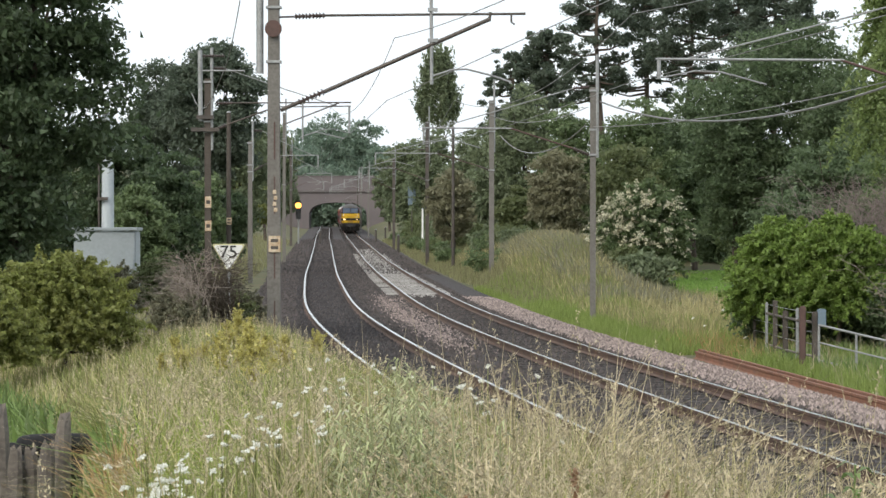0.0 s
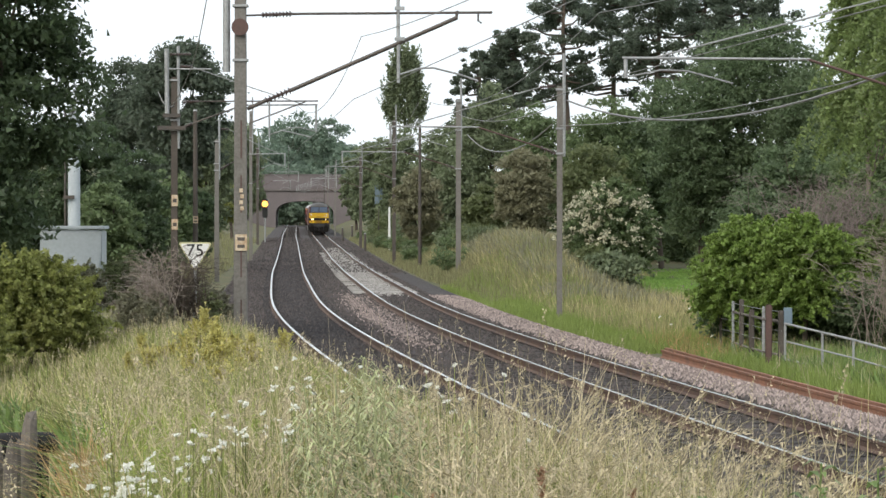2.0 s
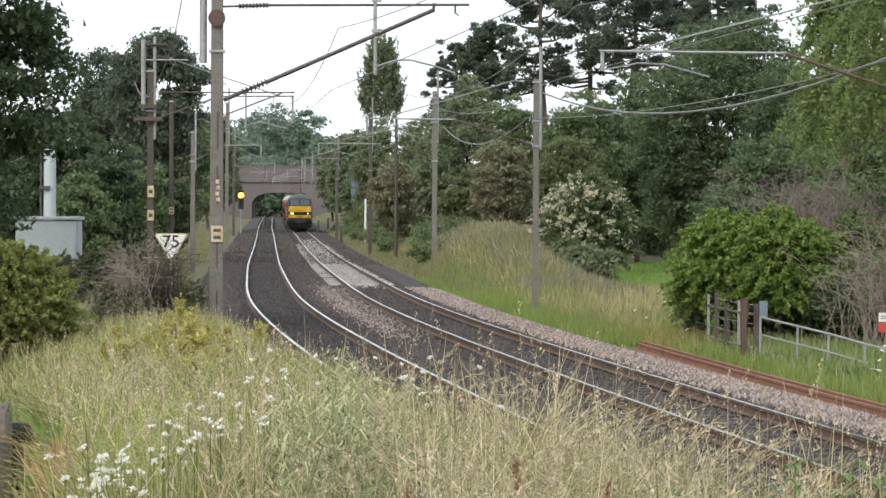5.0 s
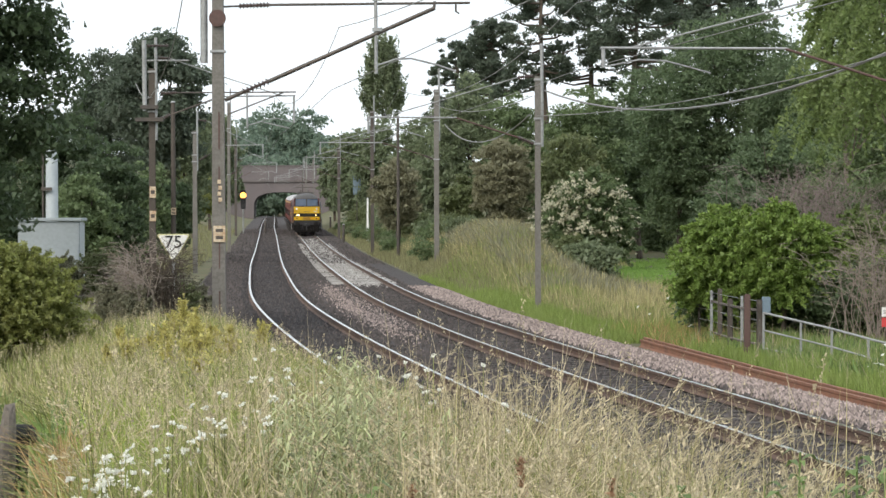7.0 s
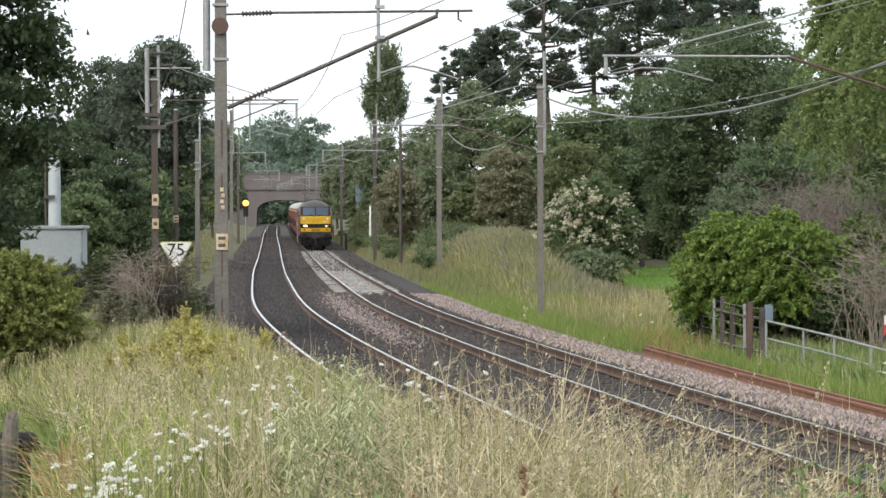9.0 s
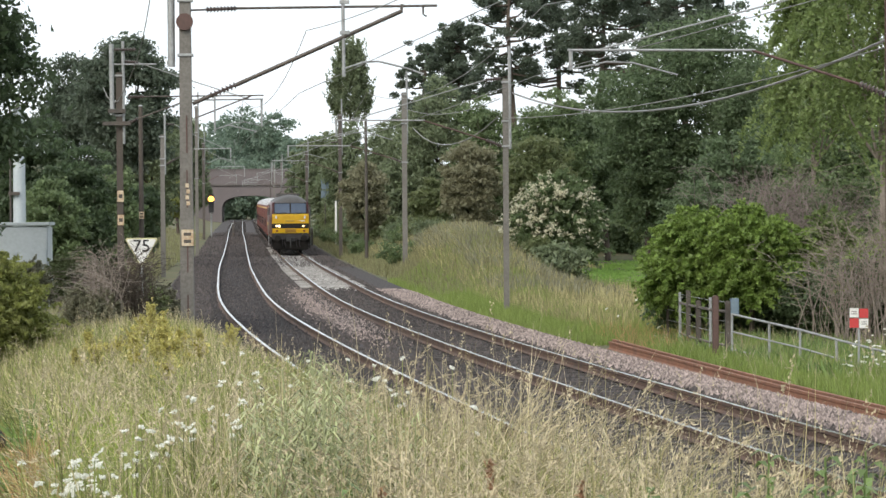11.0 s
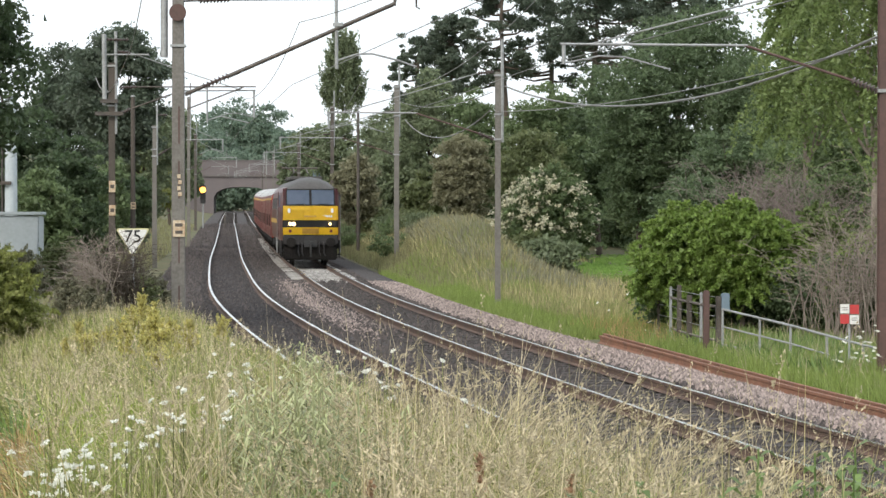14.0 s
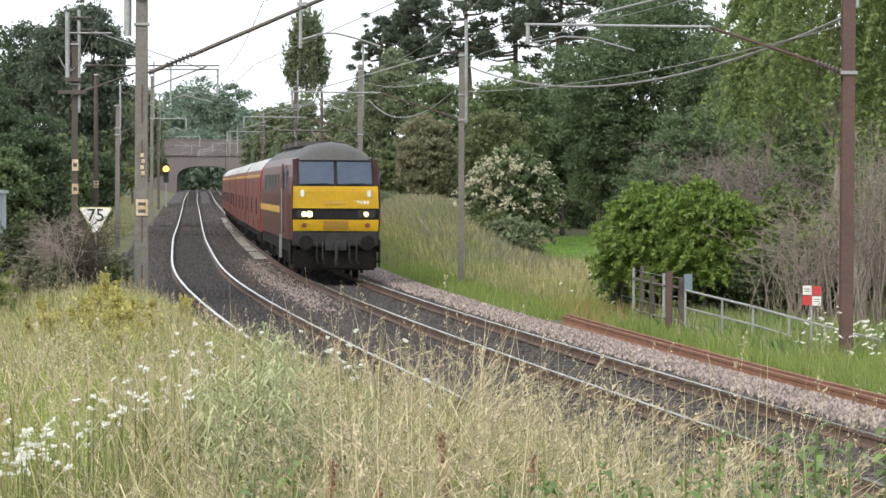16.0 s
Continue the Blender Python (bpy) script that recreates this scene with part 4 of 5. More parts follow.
def mast_extras(m):
    """Cross-arms, a switch tube and insulators on the brown mast."""
    P = lambda u, v: ((u - 368) * 0.0182, -0.12, 2.7 + (390 - v) * 0.0182 + 0.4)
    part("switch_tube", rod(bmn(), P(355, 90), P(356, 215), 0.075, n=12), M_STEEL, m)
    part("insulator", insulator(bmn(), P(360, 100), P(398, 100), 0.07), M_INSULATOR, m)
    part("cross_arm", rod(bmn(), P(358, 126), P(434, 126), 0.025), M_STEEL, m)
    part("insulator", insulator(bmn(), P(384, 184), P(412, 183), 0.07), M_INSULATOR, m)
    part("cross_arm", rod(bmn(), P(410, 183), P(622, 182), 0.022), M_DARKSTEEL, m)
    part("brace", rod(bmn(), P(500, 222), P(600, 183), 0.022), M_DARKSTEEL, m)
    part("drop_bracket", rod(bmn(), P(536, 183), P(536, 246), 0.03), M_STEEL, m)
    part("steady_arm", chain(bmn(), [P(540, 240), P(560, 234), P(610, 246)], 0.02), M_STEEL, m)
    part("jumper", chain(bmn(), [P(340, 166), P(347, 182), P(356, 194), P(368, 190)], 0.02), M_STEEL, m)
    for v in (208, 230):
        part("platform", box(bmn(), P(364, v), (0.9 if v > 210 else 0.55, 0.3, 0.12)), M_DARKSTEEL, m)
    for v, h in ((358, 0.3), (400, 0.28)):
        p = part("number_plate", box(bmn(), (0.02, -0.13, P(0, v)[2]), (0.2, 0.02, h * 1.2)), M_PLATE, m)
        part("number_bar", box(bmn(), (0.02, -0.145, P(0, v)[2]), (0.12, 0.006, 0.12)), M_DARKSTEEL, p)


MAST_A = big_mast()
MAST_C = mast(-7.57, 91, -0.4, 7.25, 0.2, M_WOODPOLE, 1, 4.6, 2.2, "slim brown mast with brackets beside the speed sign", 6.35, 5.4, strut=M_DARKSTEEL)
mast_extras(MAST_C)
mast(-9.55, 140, 0, 6.62, 0.22, M_CONCRETE, 1, 3.4, 1.6, "slim grey mast on the cutting's side", 5.9, 5.2, True, M_DARKSTEEL)
mast(-11.24, 200, 0, 10.3, 0.22, M_CONCRETE, 1, 3.4, 1.6, "slim grey mast far along the line", 6.0, 5.2, True, M_DARKSTEEL)
mast(-15.6, 290, 0.5, 10, 0.25, M_DARKSTEEL, 1, 3.4, 1.6, "dark mast near the signal", 6.6, 5.7)
MAST_B = mast(4.56, 86, -0.4, 6.74, 0.17, M_CONCRETE, -1, 5.2, 2.5, "slim pale mast standing in lineside grass", 5.49, 4.9)
mast(2.32, 135, 0.2, 8.42, 0.24, M_CONCRETE, -1, 5.6, 2.6, "slim grey mast standing on the grassy bank", 5.89, 5.27)
mast(-1.06, 190, 0.1, 9.35, 0.24, M_DARKSTEEL, -1, 4.6, 2.2, "dark steel mast at the foot of the bank", 6.2, 5.4)
mast(-4.52, 260, 0.2, 8.42, 0.26, M_DARKSTEEL, -1, 4.6, 2.2, "dark steel mast far along the line", 6.4, 5.6)
mast(-9.24, 350, 0.7, 9.0, 0.18, M_CONCRETE, -1, 4.6, 2.2, "pale mast near the bridge", 6.9, 6.1)
mast(-11.9, 410, 1.0, 9.6, 0.18, M_CONCRETE, -1, 4.6, 2.2, "slim grey mast close before the bridge", 7.4, 6.6)
mast(-14.2, 470, 1.2, 10.2, 0.2, M_DARKSTEEL, -1, 4.6, 2.2, "dark slim mast close before the bridge", 7.8, 7.0)
mast(9.54, 50, -0.45, 8.6, 0.22, M_BROWNSTEEL, -1, 5.78, 2.5, "brown painted steel mast with insulators beside the railing", 5.53, 5.1)


def wire(name, label, pts, sag, r, material=None):
    q = [Vector(pts[0])]
    for a, b in zip(pts, pts[1:]):
        a, b = Vector(a), Vector(b)
        n = 16
        q += [a.lerp(b, k / n) - Vector((0, 0, sag * 4 * (k / n) * (1 - k / n))) for k in range(1, n + 1)]
    ob = part(name, chain(bmn(), q, r, 5), material or M_WIRE)
    tagged(ob, label, "wire")
    return ob


def over(off, y, z):
    x, yy, r = beside(y, off)
    return (float(x), float(yy), float(r) + z)


for off, ys in ((0.0, (-20, 50, 86, 135, 190, 260, 350, 500)), (-SPACING, (-10, 57, 91, 140, 200, 290, 500))):
    wire("contact_wire", "thin copper contact wire above the track", [over(off + 0.15 * (-1) ** k, y, 5.1) for k, y in enumerate(ys)], 0.03, 0.007)
    wire("catenary_wire", "sagging catenary wire above the track", [over(off, y, 6.35) for y in ys], 0.75, 0.008)

wire("feeder_cable", "thick pale cable sagging between two masts", [(4.78, 86, 6.31), (9.54, 50, 5.75)], 0.92, 0.026)
wire("feeder_cable", "pale cable sagging between two masts", [(2.73, 135, 6.75), (4.33, 86, 5.59)], 0.85, 0.022)
wire("hanging_cable", "thin cable hanging from the mast", [(-5.01, 70, 8.23), (-6.49, 85, 7.46), (-7.56, 90, 6.26)], 0.12, 0.014)
wire("earth_wire", "thin earth wire running between the masts", [(4.56, 86, 5.54), (9.54, 50, 5.6)], 0.3, 0.012)
wire("earth_wire", "thin earth wire running between far masts", [(-1.06, 190, 8.02), (2.32, 135, 7.7), (4.4, 86, 6.14)], 0.4, 0.014)

# ---- the bridge ----
def bridge():
    d, cx = 520.0, -19.34
    t = thing("road_bridge", pose(cx, d, 1.4), "sooty, haze-greyed brick road bridge with a low arch over the tracks", "bridge")
    half, spring, crown, deck, top, wid = 5.3, 2.0, 4.55, 6.6, 9.3, 24.0
    arch = [(half * math.copysign(abs(math.cos(a)) ** 0.75, math.cos(a)), spring + (crown - spring) * max(math.sin(a), 0) ** 0.75) for a in np.linspace(0, math.pi, 21)]
    bm = bmn()
    for yy in (0.0, 9.0):
        vs = [bm.verts.new((x, yy, z)) for x, z in [(half, -1.0)] + arch + [(-half, -1.0)]]
        tops = [bm.verts.new((x, yy, deck)) for x in [half] + [a[0] for a in arch] + [-half]]
        for k in range(len(vs) - 1):
            if (vs[k].co - vs[k + 1].co).length > 1e-5 and abs(vs[k].co.x - vs[k + 1].co.x) > 1e-4:
                bm.faces.new((vs[k], vs[k + 1], tops[k + 1], tops[k]))
        for s in (-1, 1):
            bm.faces.new([bm.verts.new(q) for q in ((s * half, yy, -1), (s * wid, yy, -1), (s * wid, yy, deck), (s * half, yy, deck))])
    part("spandrel_wall", bm, M_BRICK, t)
    bm = bmn()
    loft(bm, [[(x, yy, z) for x, z in [(half, -1.0)] + arch + [(-half, -1.0)]] for yy in (0.0, 9.0)], False)
    part("vault", bm, M_SOOT, t)
    bm = bmn()
    for (xa, za), (xb, zb) in zip(arch, arch[1:]):
        q = [(xa, -0.06, za), (xa * 1.08, -0.06, spring + (za - spring) * 1.16), (xb * 1.08, -0.06, spring + (zb - spring) * 1.16), (xb, -0.06, zb)]
        bm.faces.new([bm.verts.new(v) for v in q])
    part("arch_ring", bm, M_BRICK, t)
    part("string_course", box(bmn(), (0, -0.12, deck), (2 * wid, 0.4, 0.3)), M_COPING, t)
    part("parapet", box(bmn(), (0, 0.2, (deck + top) / 2 + 0.1), (2 * wid, 0.5, top - deck - 0.2)), M_BRICK, t)
    part("parapet", box(bmn(), (0, 8.8, (deck + top) / 2 + 0.1), (2 * wid, 0.5, top - deck - 0.2)), M_BRICK, t)
    part("coping", box(bmn(), (0, 0.2, top + 0.1), (2 * wid, 0.7, 0.2)), M_COPING, t)
    part("road_deck", box(bmn(), (0, 4.5, deck - 0.1), (2 * wid, 8.8, 0.3)), M_SOOT, t)


bridge()


# ---- the train ----
def half_profile():
    return [(1.33, 1.12), (1.37, 1.6), (1.37, 2.4), (1.34, 2.9), (1.27, 3.25), (1.12, 3.48), (0.85, 3.70), (0.45, 3.88), (0.0, 3.94)]


def ring(x, k=1.0, dz=0.0):
    h = half_profile()
    pts = h + [(-a, b) for a, b in reversed(h[:-1])]
    return [(x, y * k, 1.12 + (z - 1.12) * (1 - dz)) for y, z in pts]


NOSE = [(1.12, 9.32), (1.55, 9.36), (2.0, 9.36), (2.58, 9.30), (3.38, 8.92), (3.6, 8.62), (3.8, 8.1), (3.94, 7.3)]


def nose_x(z):
    return float(np.interp(z, [a for a, _ in NOSE], [b for _, b in NOSE]))


def half_w(z):
    h = half_profile()
    return float(np.interp(z, [b for _, b in h], [a for a, _ in h]))


def face_panel(z0, z1, w0, w1, y0=None, y1=None, out=0.0, n=8, thick=0.03):
    """A panel of the nose between two heights, curved a little across."""
    bm = bmn()
    rows = []
    for k in range(5):
        z = z0 + (z1 - z0) * k / 4
        w = w0 + (w1 - w0) * k / 4
        a, b = (-w, w) if y0 is None else (y0, y1)
        rows.append([(nose_x(z) + out - 0.07 * ((a + (b - a) * j / n) / 1.37) ** 2, a + (b - a) * j / n, z) for j in range(n + 1)])
    loft(bm, rows, False)
    r = bmesh.ops.solidify(bm, geom=bm.faces[:], thickness=thick)
    bmesh.ops.recalc_face_normals(bm, faces=bm.faces[:])
    return bm


def bogie(parent, x, wheels, base=3.3):
    bm = bmn()
    for s in (-1, 1):
        box(bm, (x, s * 1.05, 0.62), (base + 1.3, 0.14, 0.26), bevel=0.03)
        for wx in (-base / 2, base / 2):
            box(bm, (x + wx, s * 1.07, 0.52), (0.4, 0.2, 0.34), bevel=0.03)
            rod(bm, (x + wx - 0.35, s * 1.05, 0.5), (x + wx - 0.35, s * 1.05, 0.95), 0.09)
            rod(bm, (x + wx + 0.35, s * 1.05, 0.5), (x + wx + 0.35, s * 1.05, 0.95), 0.09)
    box(bm, (x, 0, 0.75), (1.2, 2.0, 0.3))
    b = part("bogie", bm, M_UNDER, parent)
    for wx in (-base / 2, base / 2):
        bm = bmn()
        for s in (-1, 1):
            rod(bm, (x + wx, s * 0.68, 0.5), (x + wx, s * 0.80, 0.5), 0.5, n=24)
            rod(bm, (x + wx, s * 0.66, 0.5), (x + wx, s * 0.69, 0.5), 0.53, n=24)
        rod(bm, (x + wx, -0.7, 0.5), (x + wx, 0.7, 0.5), 0.09)
        part("wheelset", bm, M_UNDER, b)


def locomotive():
    t = thing("locomotive", Matrix(), "maroon electric locomotive with a bright yellow nose and lit headlamps", "locomotive")
    # sides and rear
    bm = bmn()
    xs = [-9.2, -8.6, -3, 3, 7.3]
    h = half_profile()[:6]
    for s in (-1, 1):
        rows = [[(x, s * y * (0.985 if x < -9 else 1), z) for y, z in h] for x in xs] + [[(nose_x(z) - 0.75, s * y * 0.975, z) for y, z in h], [(nose_x(z) - 0.07, s * y * 0.905, z) for y, z in h]]
        loft(bm, rows, False)
    bm.faces.new([bm.verts.new(p) for p in ring(-9.2, 0.985)])
    bmesh.ops.recalc_face_normals(bm, faces=bm.faces[:])
    part("body", bm, M_MAROON, t)
    # roof with a domed front
    bm = bmn()
    up = half_profile()[5:]
    prof = up + [(-a, b) for a, b in reversed(up[:-1])]
    rows = [[(x, y, z) for y, z in prof] for x in (-9.2, -4, 2, 7.0)]
    for f in (0.35, 0.65, 0.88, 1.0):
        rows.append([(7.0 + (8.96 - 7.0) * f, y * (1 - 0.09 * f ** 2), 3.42 + (z - 3.42) * math.sqrt(max(0, 1 - f ** 2.6)) - 0.03 * f) for y, z in prof])
    loft(bm, rows, False)
    part("roof", bm, M_ROOF, t, "grimy dark grey roof", True)
    part("nose_core", face_panel(1.3, 3.44, 1.22, 1.10, out=-0.05), M_MAROON, t)
    part("window_band", face_panel(2.62, 3.43, 1.10, 1.05, out=-0.02), M_BLACK, t, "black surround of the windscreens")
    for s in (-1, 1):
        a, b = sorted((s * 1.10, s * 1.21))
        part("corner_pillar", face_panel(2.62, 3.42, 0, 0, a, b, -0.015, 2), M_MAROON, t)
    for a, b in ((-1.03, -0.05), (0.05, 1.03)):
        w = part("windscreen", face_panel(2.71, 3.35, 0, 0, a, b, 0.012), M_GLASS, t, "windscreen with the sky's reflection in its blue-grey colour")
        part("wiper", rod(bmn(), (nose_x(2.70) + 0.04, a + 0.1, 2.70), (nose_x(2.73) + 0.04, b - 0.2, 2.735), 0.012, n=5), M_BLACK, w)
    part("upper_nose_panel", face_panel(2.02, 2.65, 1.225, 1.205, out=0.0), M_YELLOW, t, "bright yellow upper nose panel")
    part("lamp_band", face_panel(1.69, 2.02, 1.22, 1.225, out=-0.05), M_BLACK, t, "black recessed lamp band")
    part("lower_nose_panel", face_panel(1.38, 1.70, 1.21, 1.22, out=0.0), M_YELLOW, t, "dirty yellow lower nose panel")
    part("nose_grille", face_panel(1.42, 1.66, 0, 0, -0.36, 0.36, 0.02), M_GOLD, t)
    for s in (-1, 1):
        part("lamp_case", box(bmn(), (9.31, s * 0.88, 1.855), (0.06, 0.5, 0.24), bevel=0.02), M_BEAM, t)
        part("marker_lamp", box(bmn(), (9.31, s * 0.95, 2.44), (0.08, 0.11, 0.2), bevel=0.02), M_WHITE, t)
        part("tail_lamp", rod(bmn(), (9.29, s * 0.9, 1.54), (9.35, s * 0.9, 1.54), 0.07, n=12), M_LENS, t)
    for y, r, m in ((-0.9, 0.075, M_HEADLIGHT), (-0.75, 0.09, M_HEADLIGHT), (0.86, 0.07, M_DIMLIGHT)):
        part("headlight", rod(bmn(), (9.33, y, 1.855), (9.38, y, 1.855), r, n=16), m, t, "lit round headlamp")
    for j in range(5):
        part("number_bar", box(bmn(), (9.315, 0.55 + j * 0.09, 2.19), (0.02, 0.06, 0.09)), M_WHITE, t)
    part("name_bar", box(bmn(), (9.365, -0.02, 2.19), (0.02, 0.55, 0.08)), M_GOLD, t)
    # buffer beam and what hangs on it
    part("buffer_beam", box(bmn(), (9.1, 0, 1.15), (0.5, 2.44, 0.46), bevel=0.05), M_BEAM, t, "grimy grey buffer beam")
    part("valance", box(bmn(), (8.98, 0, 0.6), (0.42, 2.36, 0.68), bevel=0.06), M_UNDER, t)
    for s in (-1, 1):
        b = part("buffer", rod(bmn(), (9.3, s * 0.87, 1.05), (9.75, s * 0.87, 1.05), 0.11, n=14), M_UNDER, t)
        part("buffer_head", rod(bmn(), (9.73, s * 0.87, 1.05), (9.79, s * 0.87, 1.05), 0.21, n=20), M_UNDER, b)
        part("guard_iron", rod(bmn(), (9.0, s * 0.75, 0.75), (9.1, s * 0.75, 0.18), 0.05), M_UNDER, t)
        part("step", box(bmn(), (8.75, s * 1.2, 0.5), (0.35, 0.25, 0.05)), M_UNDER, t)
        part("step_hanger", rod(bmn(), (8.9, s * 1.28, 1.1), (8.9, s * 1.28, 0.35), 0.03), M_BEAM, t)
    bm = box(bmn(), (9.45, 0, 0.98), (0.4, 0.14, 0.2), bevel=0.03)
    box(bm, (9.36, 0, 0.98), (0.06, 0.6, 0.3))
    chain(bm, [(9.6, 0, 0.95), (9.62, 0, 0.6), (9.55, 0, 0.42)], 0.05)
    part("coupling", bm, M_BLACK, t)
    for y in (-0.55, -0.38, 0.38, 0.58):
        part("hose", chain(bmn(), [(9.36, y, 1.05), (9.5, y, 0.95), (9.5, y, 0.6), (9.42, y + 0.06, 0.45)], 0.03), M_BEAM, t)
    # flanks
    for s in (-1, 1):
        part("stripe", box(bmn(), (-2.0, s * 1.372, 1.95), (13.5, 0.02, 0.2)), M_GOLD, t, "broad gold stripe")
        part("side_window", box(bmn(), (7.6, s * 1.352, 2.85), (0.75, 0.03, 0.55), bevel=0.01), M_GLASS, t)
        part("cab_door", box(bmn(), (6.4, s * 1.366, 2.3), (0.65, 0.03, 2.0), bevel=0.01), M_MAROON, t)
        for x in (-5, -3, -1, 1, 3):
            part("grille", box(bmn(), (x, s * 1.35, 2.75), (1.3, 0.04, 0.5), bevel=0.01), M_ROOF, t)
        part("handrail", rod(bmn(), (6.95, s * 1.42, 1.3), (6.95, s * 1.42, 2.6), 0.014), M_STEEL, t)
        part("skirt", box(bmn(), (0, s * 1.25, 0.95), (17.6, 0.1, 0.36)), M_UNDER, t)
        for x in (6.0, 6.85):
            part("handrail", rod(bmn(), (x, s * 1.42, 0.55), (x, s * 1.42, 1.25), 0.02), M_STEEL, t)
    part("underframe_box", box(bmn(), (0, 0, 0.7), (5.0, 2.3, 0.6), bevel=0.05), M_UNDER, t)
    for x in (-5.4, 5.4):
        bogie(t, x, 2)
    for x in (-5.5, -1.5, 2.0):
        part("roof_hatch", box(bmn(), (x, 0, 3.93), (2.4, 1.5, 0.16), bevel=0.03), M_ROOF, t)
    bm = bmn()
    for s in (-0.5, 0.5):
        chain(bm, [(-6.8, s, 4.0), (-5.5, s * 0.7, 4.25), (-7.0, s * 0.6, 4.5)], 0.03)
    rod(bm, (-7.0, -0.9, 4.52), (-7.0, 0.9, 4.52), 0.04)
    rod(bm, (-6.8, -0.7, 4.02), (-6.8, 0.7, 4.02), 0.06)
    part("pantograph", bm, M_DARKSTEEL, t)
    return t


def van():
    t = thing("mail_van", Matrix(), "long red bogie van with shade-darkened sides and a pale grey roof", "railway carriage", "vans behind the locomotive")
    h = [(1.33, 1.02), (1.36, 1.5), (1.36, 2.9), (1.30, 3.2), (1.15, 3.42), (0.85, 3.62), (0.45, 3.75), (0.0, 3.8)]
    bm = bmn()
    lo = h[:4]
    for s in (-1, 1):
        loft(bm, [[(x, s * y, z) for y, z in lo] for x in (-9.8, 0, 9.8)], False)
    full = h + [(-a, b) for a, b in reversed(h[:-1])]
    for x in (-9.8, 9.8):
        bm.faces.new([bm.verts.new((x, y, z)) for y, z in full])
    bmesh.ops.recalc_face_normals(bm, faces=bm.faces[:])
    part("body", bm, M_VANRED, t)
    for e in (-1, 1):
        bm = bmn()
        inner = [(y * 0.98, z) for y, z in full]
        loft(bm, [[(e * 9.8, y, z) for y, z in inner], [(e * 9.84, y, z) for y, z in inner]])
        bm.faces.new([bm.verts.new((e * 9.84, y, z)) for y, z in inner])
        bmesh.ops.recalc_face_normals(bm, faces=bm.faces[:])
        part("end_panel", bm, M_ENDRED, t, "end panel in red brightened as if sunlit")
    up = h[3:]
    prof = up + [(-a, b) for a, b in reversed(up[:-1])]
    bm = bmn()
    loft(bm, [[(x, y, z) for y, z in prof] for x in (-9.82, 0, 9.82)], False)
    part("roof", bm, M_VANROOF, t, "pale weathered roof", True)
    for s in (-1, 1):
        part("stripe", box(bmn(), (0, s * 1.342, 3.0), (19.4, 0.03, 0.1)), M_GOLD, t, "thin yellow stripe")
        for x in (-6.5, 0, 6.5):
            d = part("sliding_door", box(bmn(), (x, s * 1.362, 2.0), (2.4, 0.02, 1.85), bevel=0.006), M_VANRED, t)
            part("handle", rod(bmn(), (x + 0.9, s * 1.42, 1.6), (x + 0.9, s * 1.42, 2.2), 0.02), M_BEAM, d)
        part("solebar", box(bmn(), (0, s * 1.25, 0.93), (19.4, 0.12, 0.24)), M_UNDER, t)
        for e in (-1, 1):
            part("buffer", rod(bmn(), (e * 9.8, s * 0.87, 1.05), (e * 10.2, s * 0.87, 1.05), 0.12, n=12), M_UNDER, t)
    part("underframe_box", box(bmn(), (0, 0, 0.7), (6.0, 2.2, 0.5), bevel=0.05), M_UNDER, t)
    for x in (-7.0, 7.0):
        bogie(t, x, 2, 2.6)
    return t


LOCO = locomotive()
VAN = van()
VANS = [VAN, copy_thing(VAN, Matrix()), copy_thing(VAN, Matrix()), copy_thing(VAN, Matrix()), copy_thing(VAN, Matrix())]

# way along the line, measured back from the camera's foot
_seg = np.hypot(np.diff(XX), np.diff(YY))
ARC = np.concatenate([[0], np.cumsum(_seg)]) - 60


def on_line(a):
    y = float(np.interp(a, ARC, YY))
    return Vector((float(line_x(y)), y, float(rise(y))))


def front(t):
    """Where the locomotive's nose is along the line at t seconds."""
    return 384.6 - 15.22 * t - 0.235 * t * t


def carriage_pose(mid, half):
    a, b = on_line(mid - half), on_line(mid + half)
    m, d = (a + b) / 2, (a - b).normalized()
    side = Vector((0, 0, 1)).cross(d).normalized()
    r = Matrix((d, side, d.cross(side))).transposed().to_4x4()
    return Matrix.Translation(m) @ r


# ---- lineside things ----
def speed_sign():
    t = thing("speed_sign", pose(-4.4, 58, float(height(np.array(-4.4), np.array(58.0)))), "white inverted triangle sign with a yellow border reading 75", "sign")
    z = 1.98 - t.location.z
    bm = bmn()
    rod(bm, (0, 0.04, -0.2), (0, 0.04, z + 0.1), 0.03)
    part("post", bm, M_STEEL, t)
    for name, k, y, m in (("border", 1.0, 0.0, M_SIGNYELLOW), ("face", 0.89, -0.012, M_WHITE)):
        bm = bmn()
        vs = [bm.verts.new((x * k, y, z + zz * k + 0.0)) for x, zz in ((-0.33, 0.2), (-0.31, 0.235), (0.31, 0.235), (0.33, 0.2), (0.03, -0.33), (-0.03, -0.33))]
        f = bm.faces.new(vs)
        r = bmesh.ops.extrude_face_region(bm, geom=[f])
        bmesh.ops.translate(bm, vec=(0, 0.012, 0), verts=[v for v in r["geom"] if isinstance(v, bmesh.types.BMVert)])
        bmesh.ops.recalc_face_normals(bm, faces=bm.faces[:])
        part(name, bm, m, t)
    c = bpy.data.curves.new("number", "FONT")
    c.body, c.size, c.align_x, c.align_y, c.extrude, c.offset = "75", 0.36, "CENTER", "CENTER", 0.003, 0.002
    ob = new("number", c)
    ob.parent = t
    ob.matrix_basis = pose(0, -0.02, z + 0.06, 90)
    c.materials.append(M_BLACK)


speed_sign()


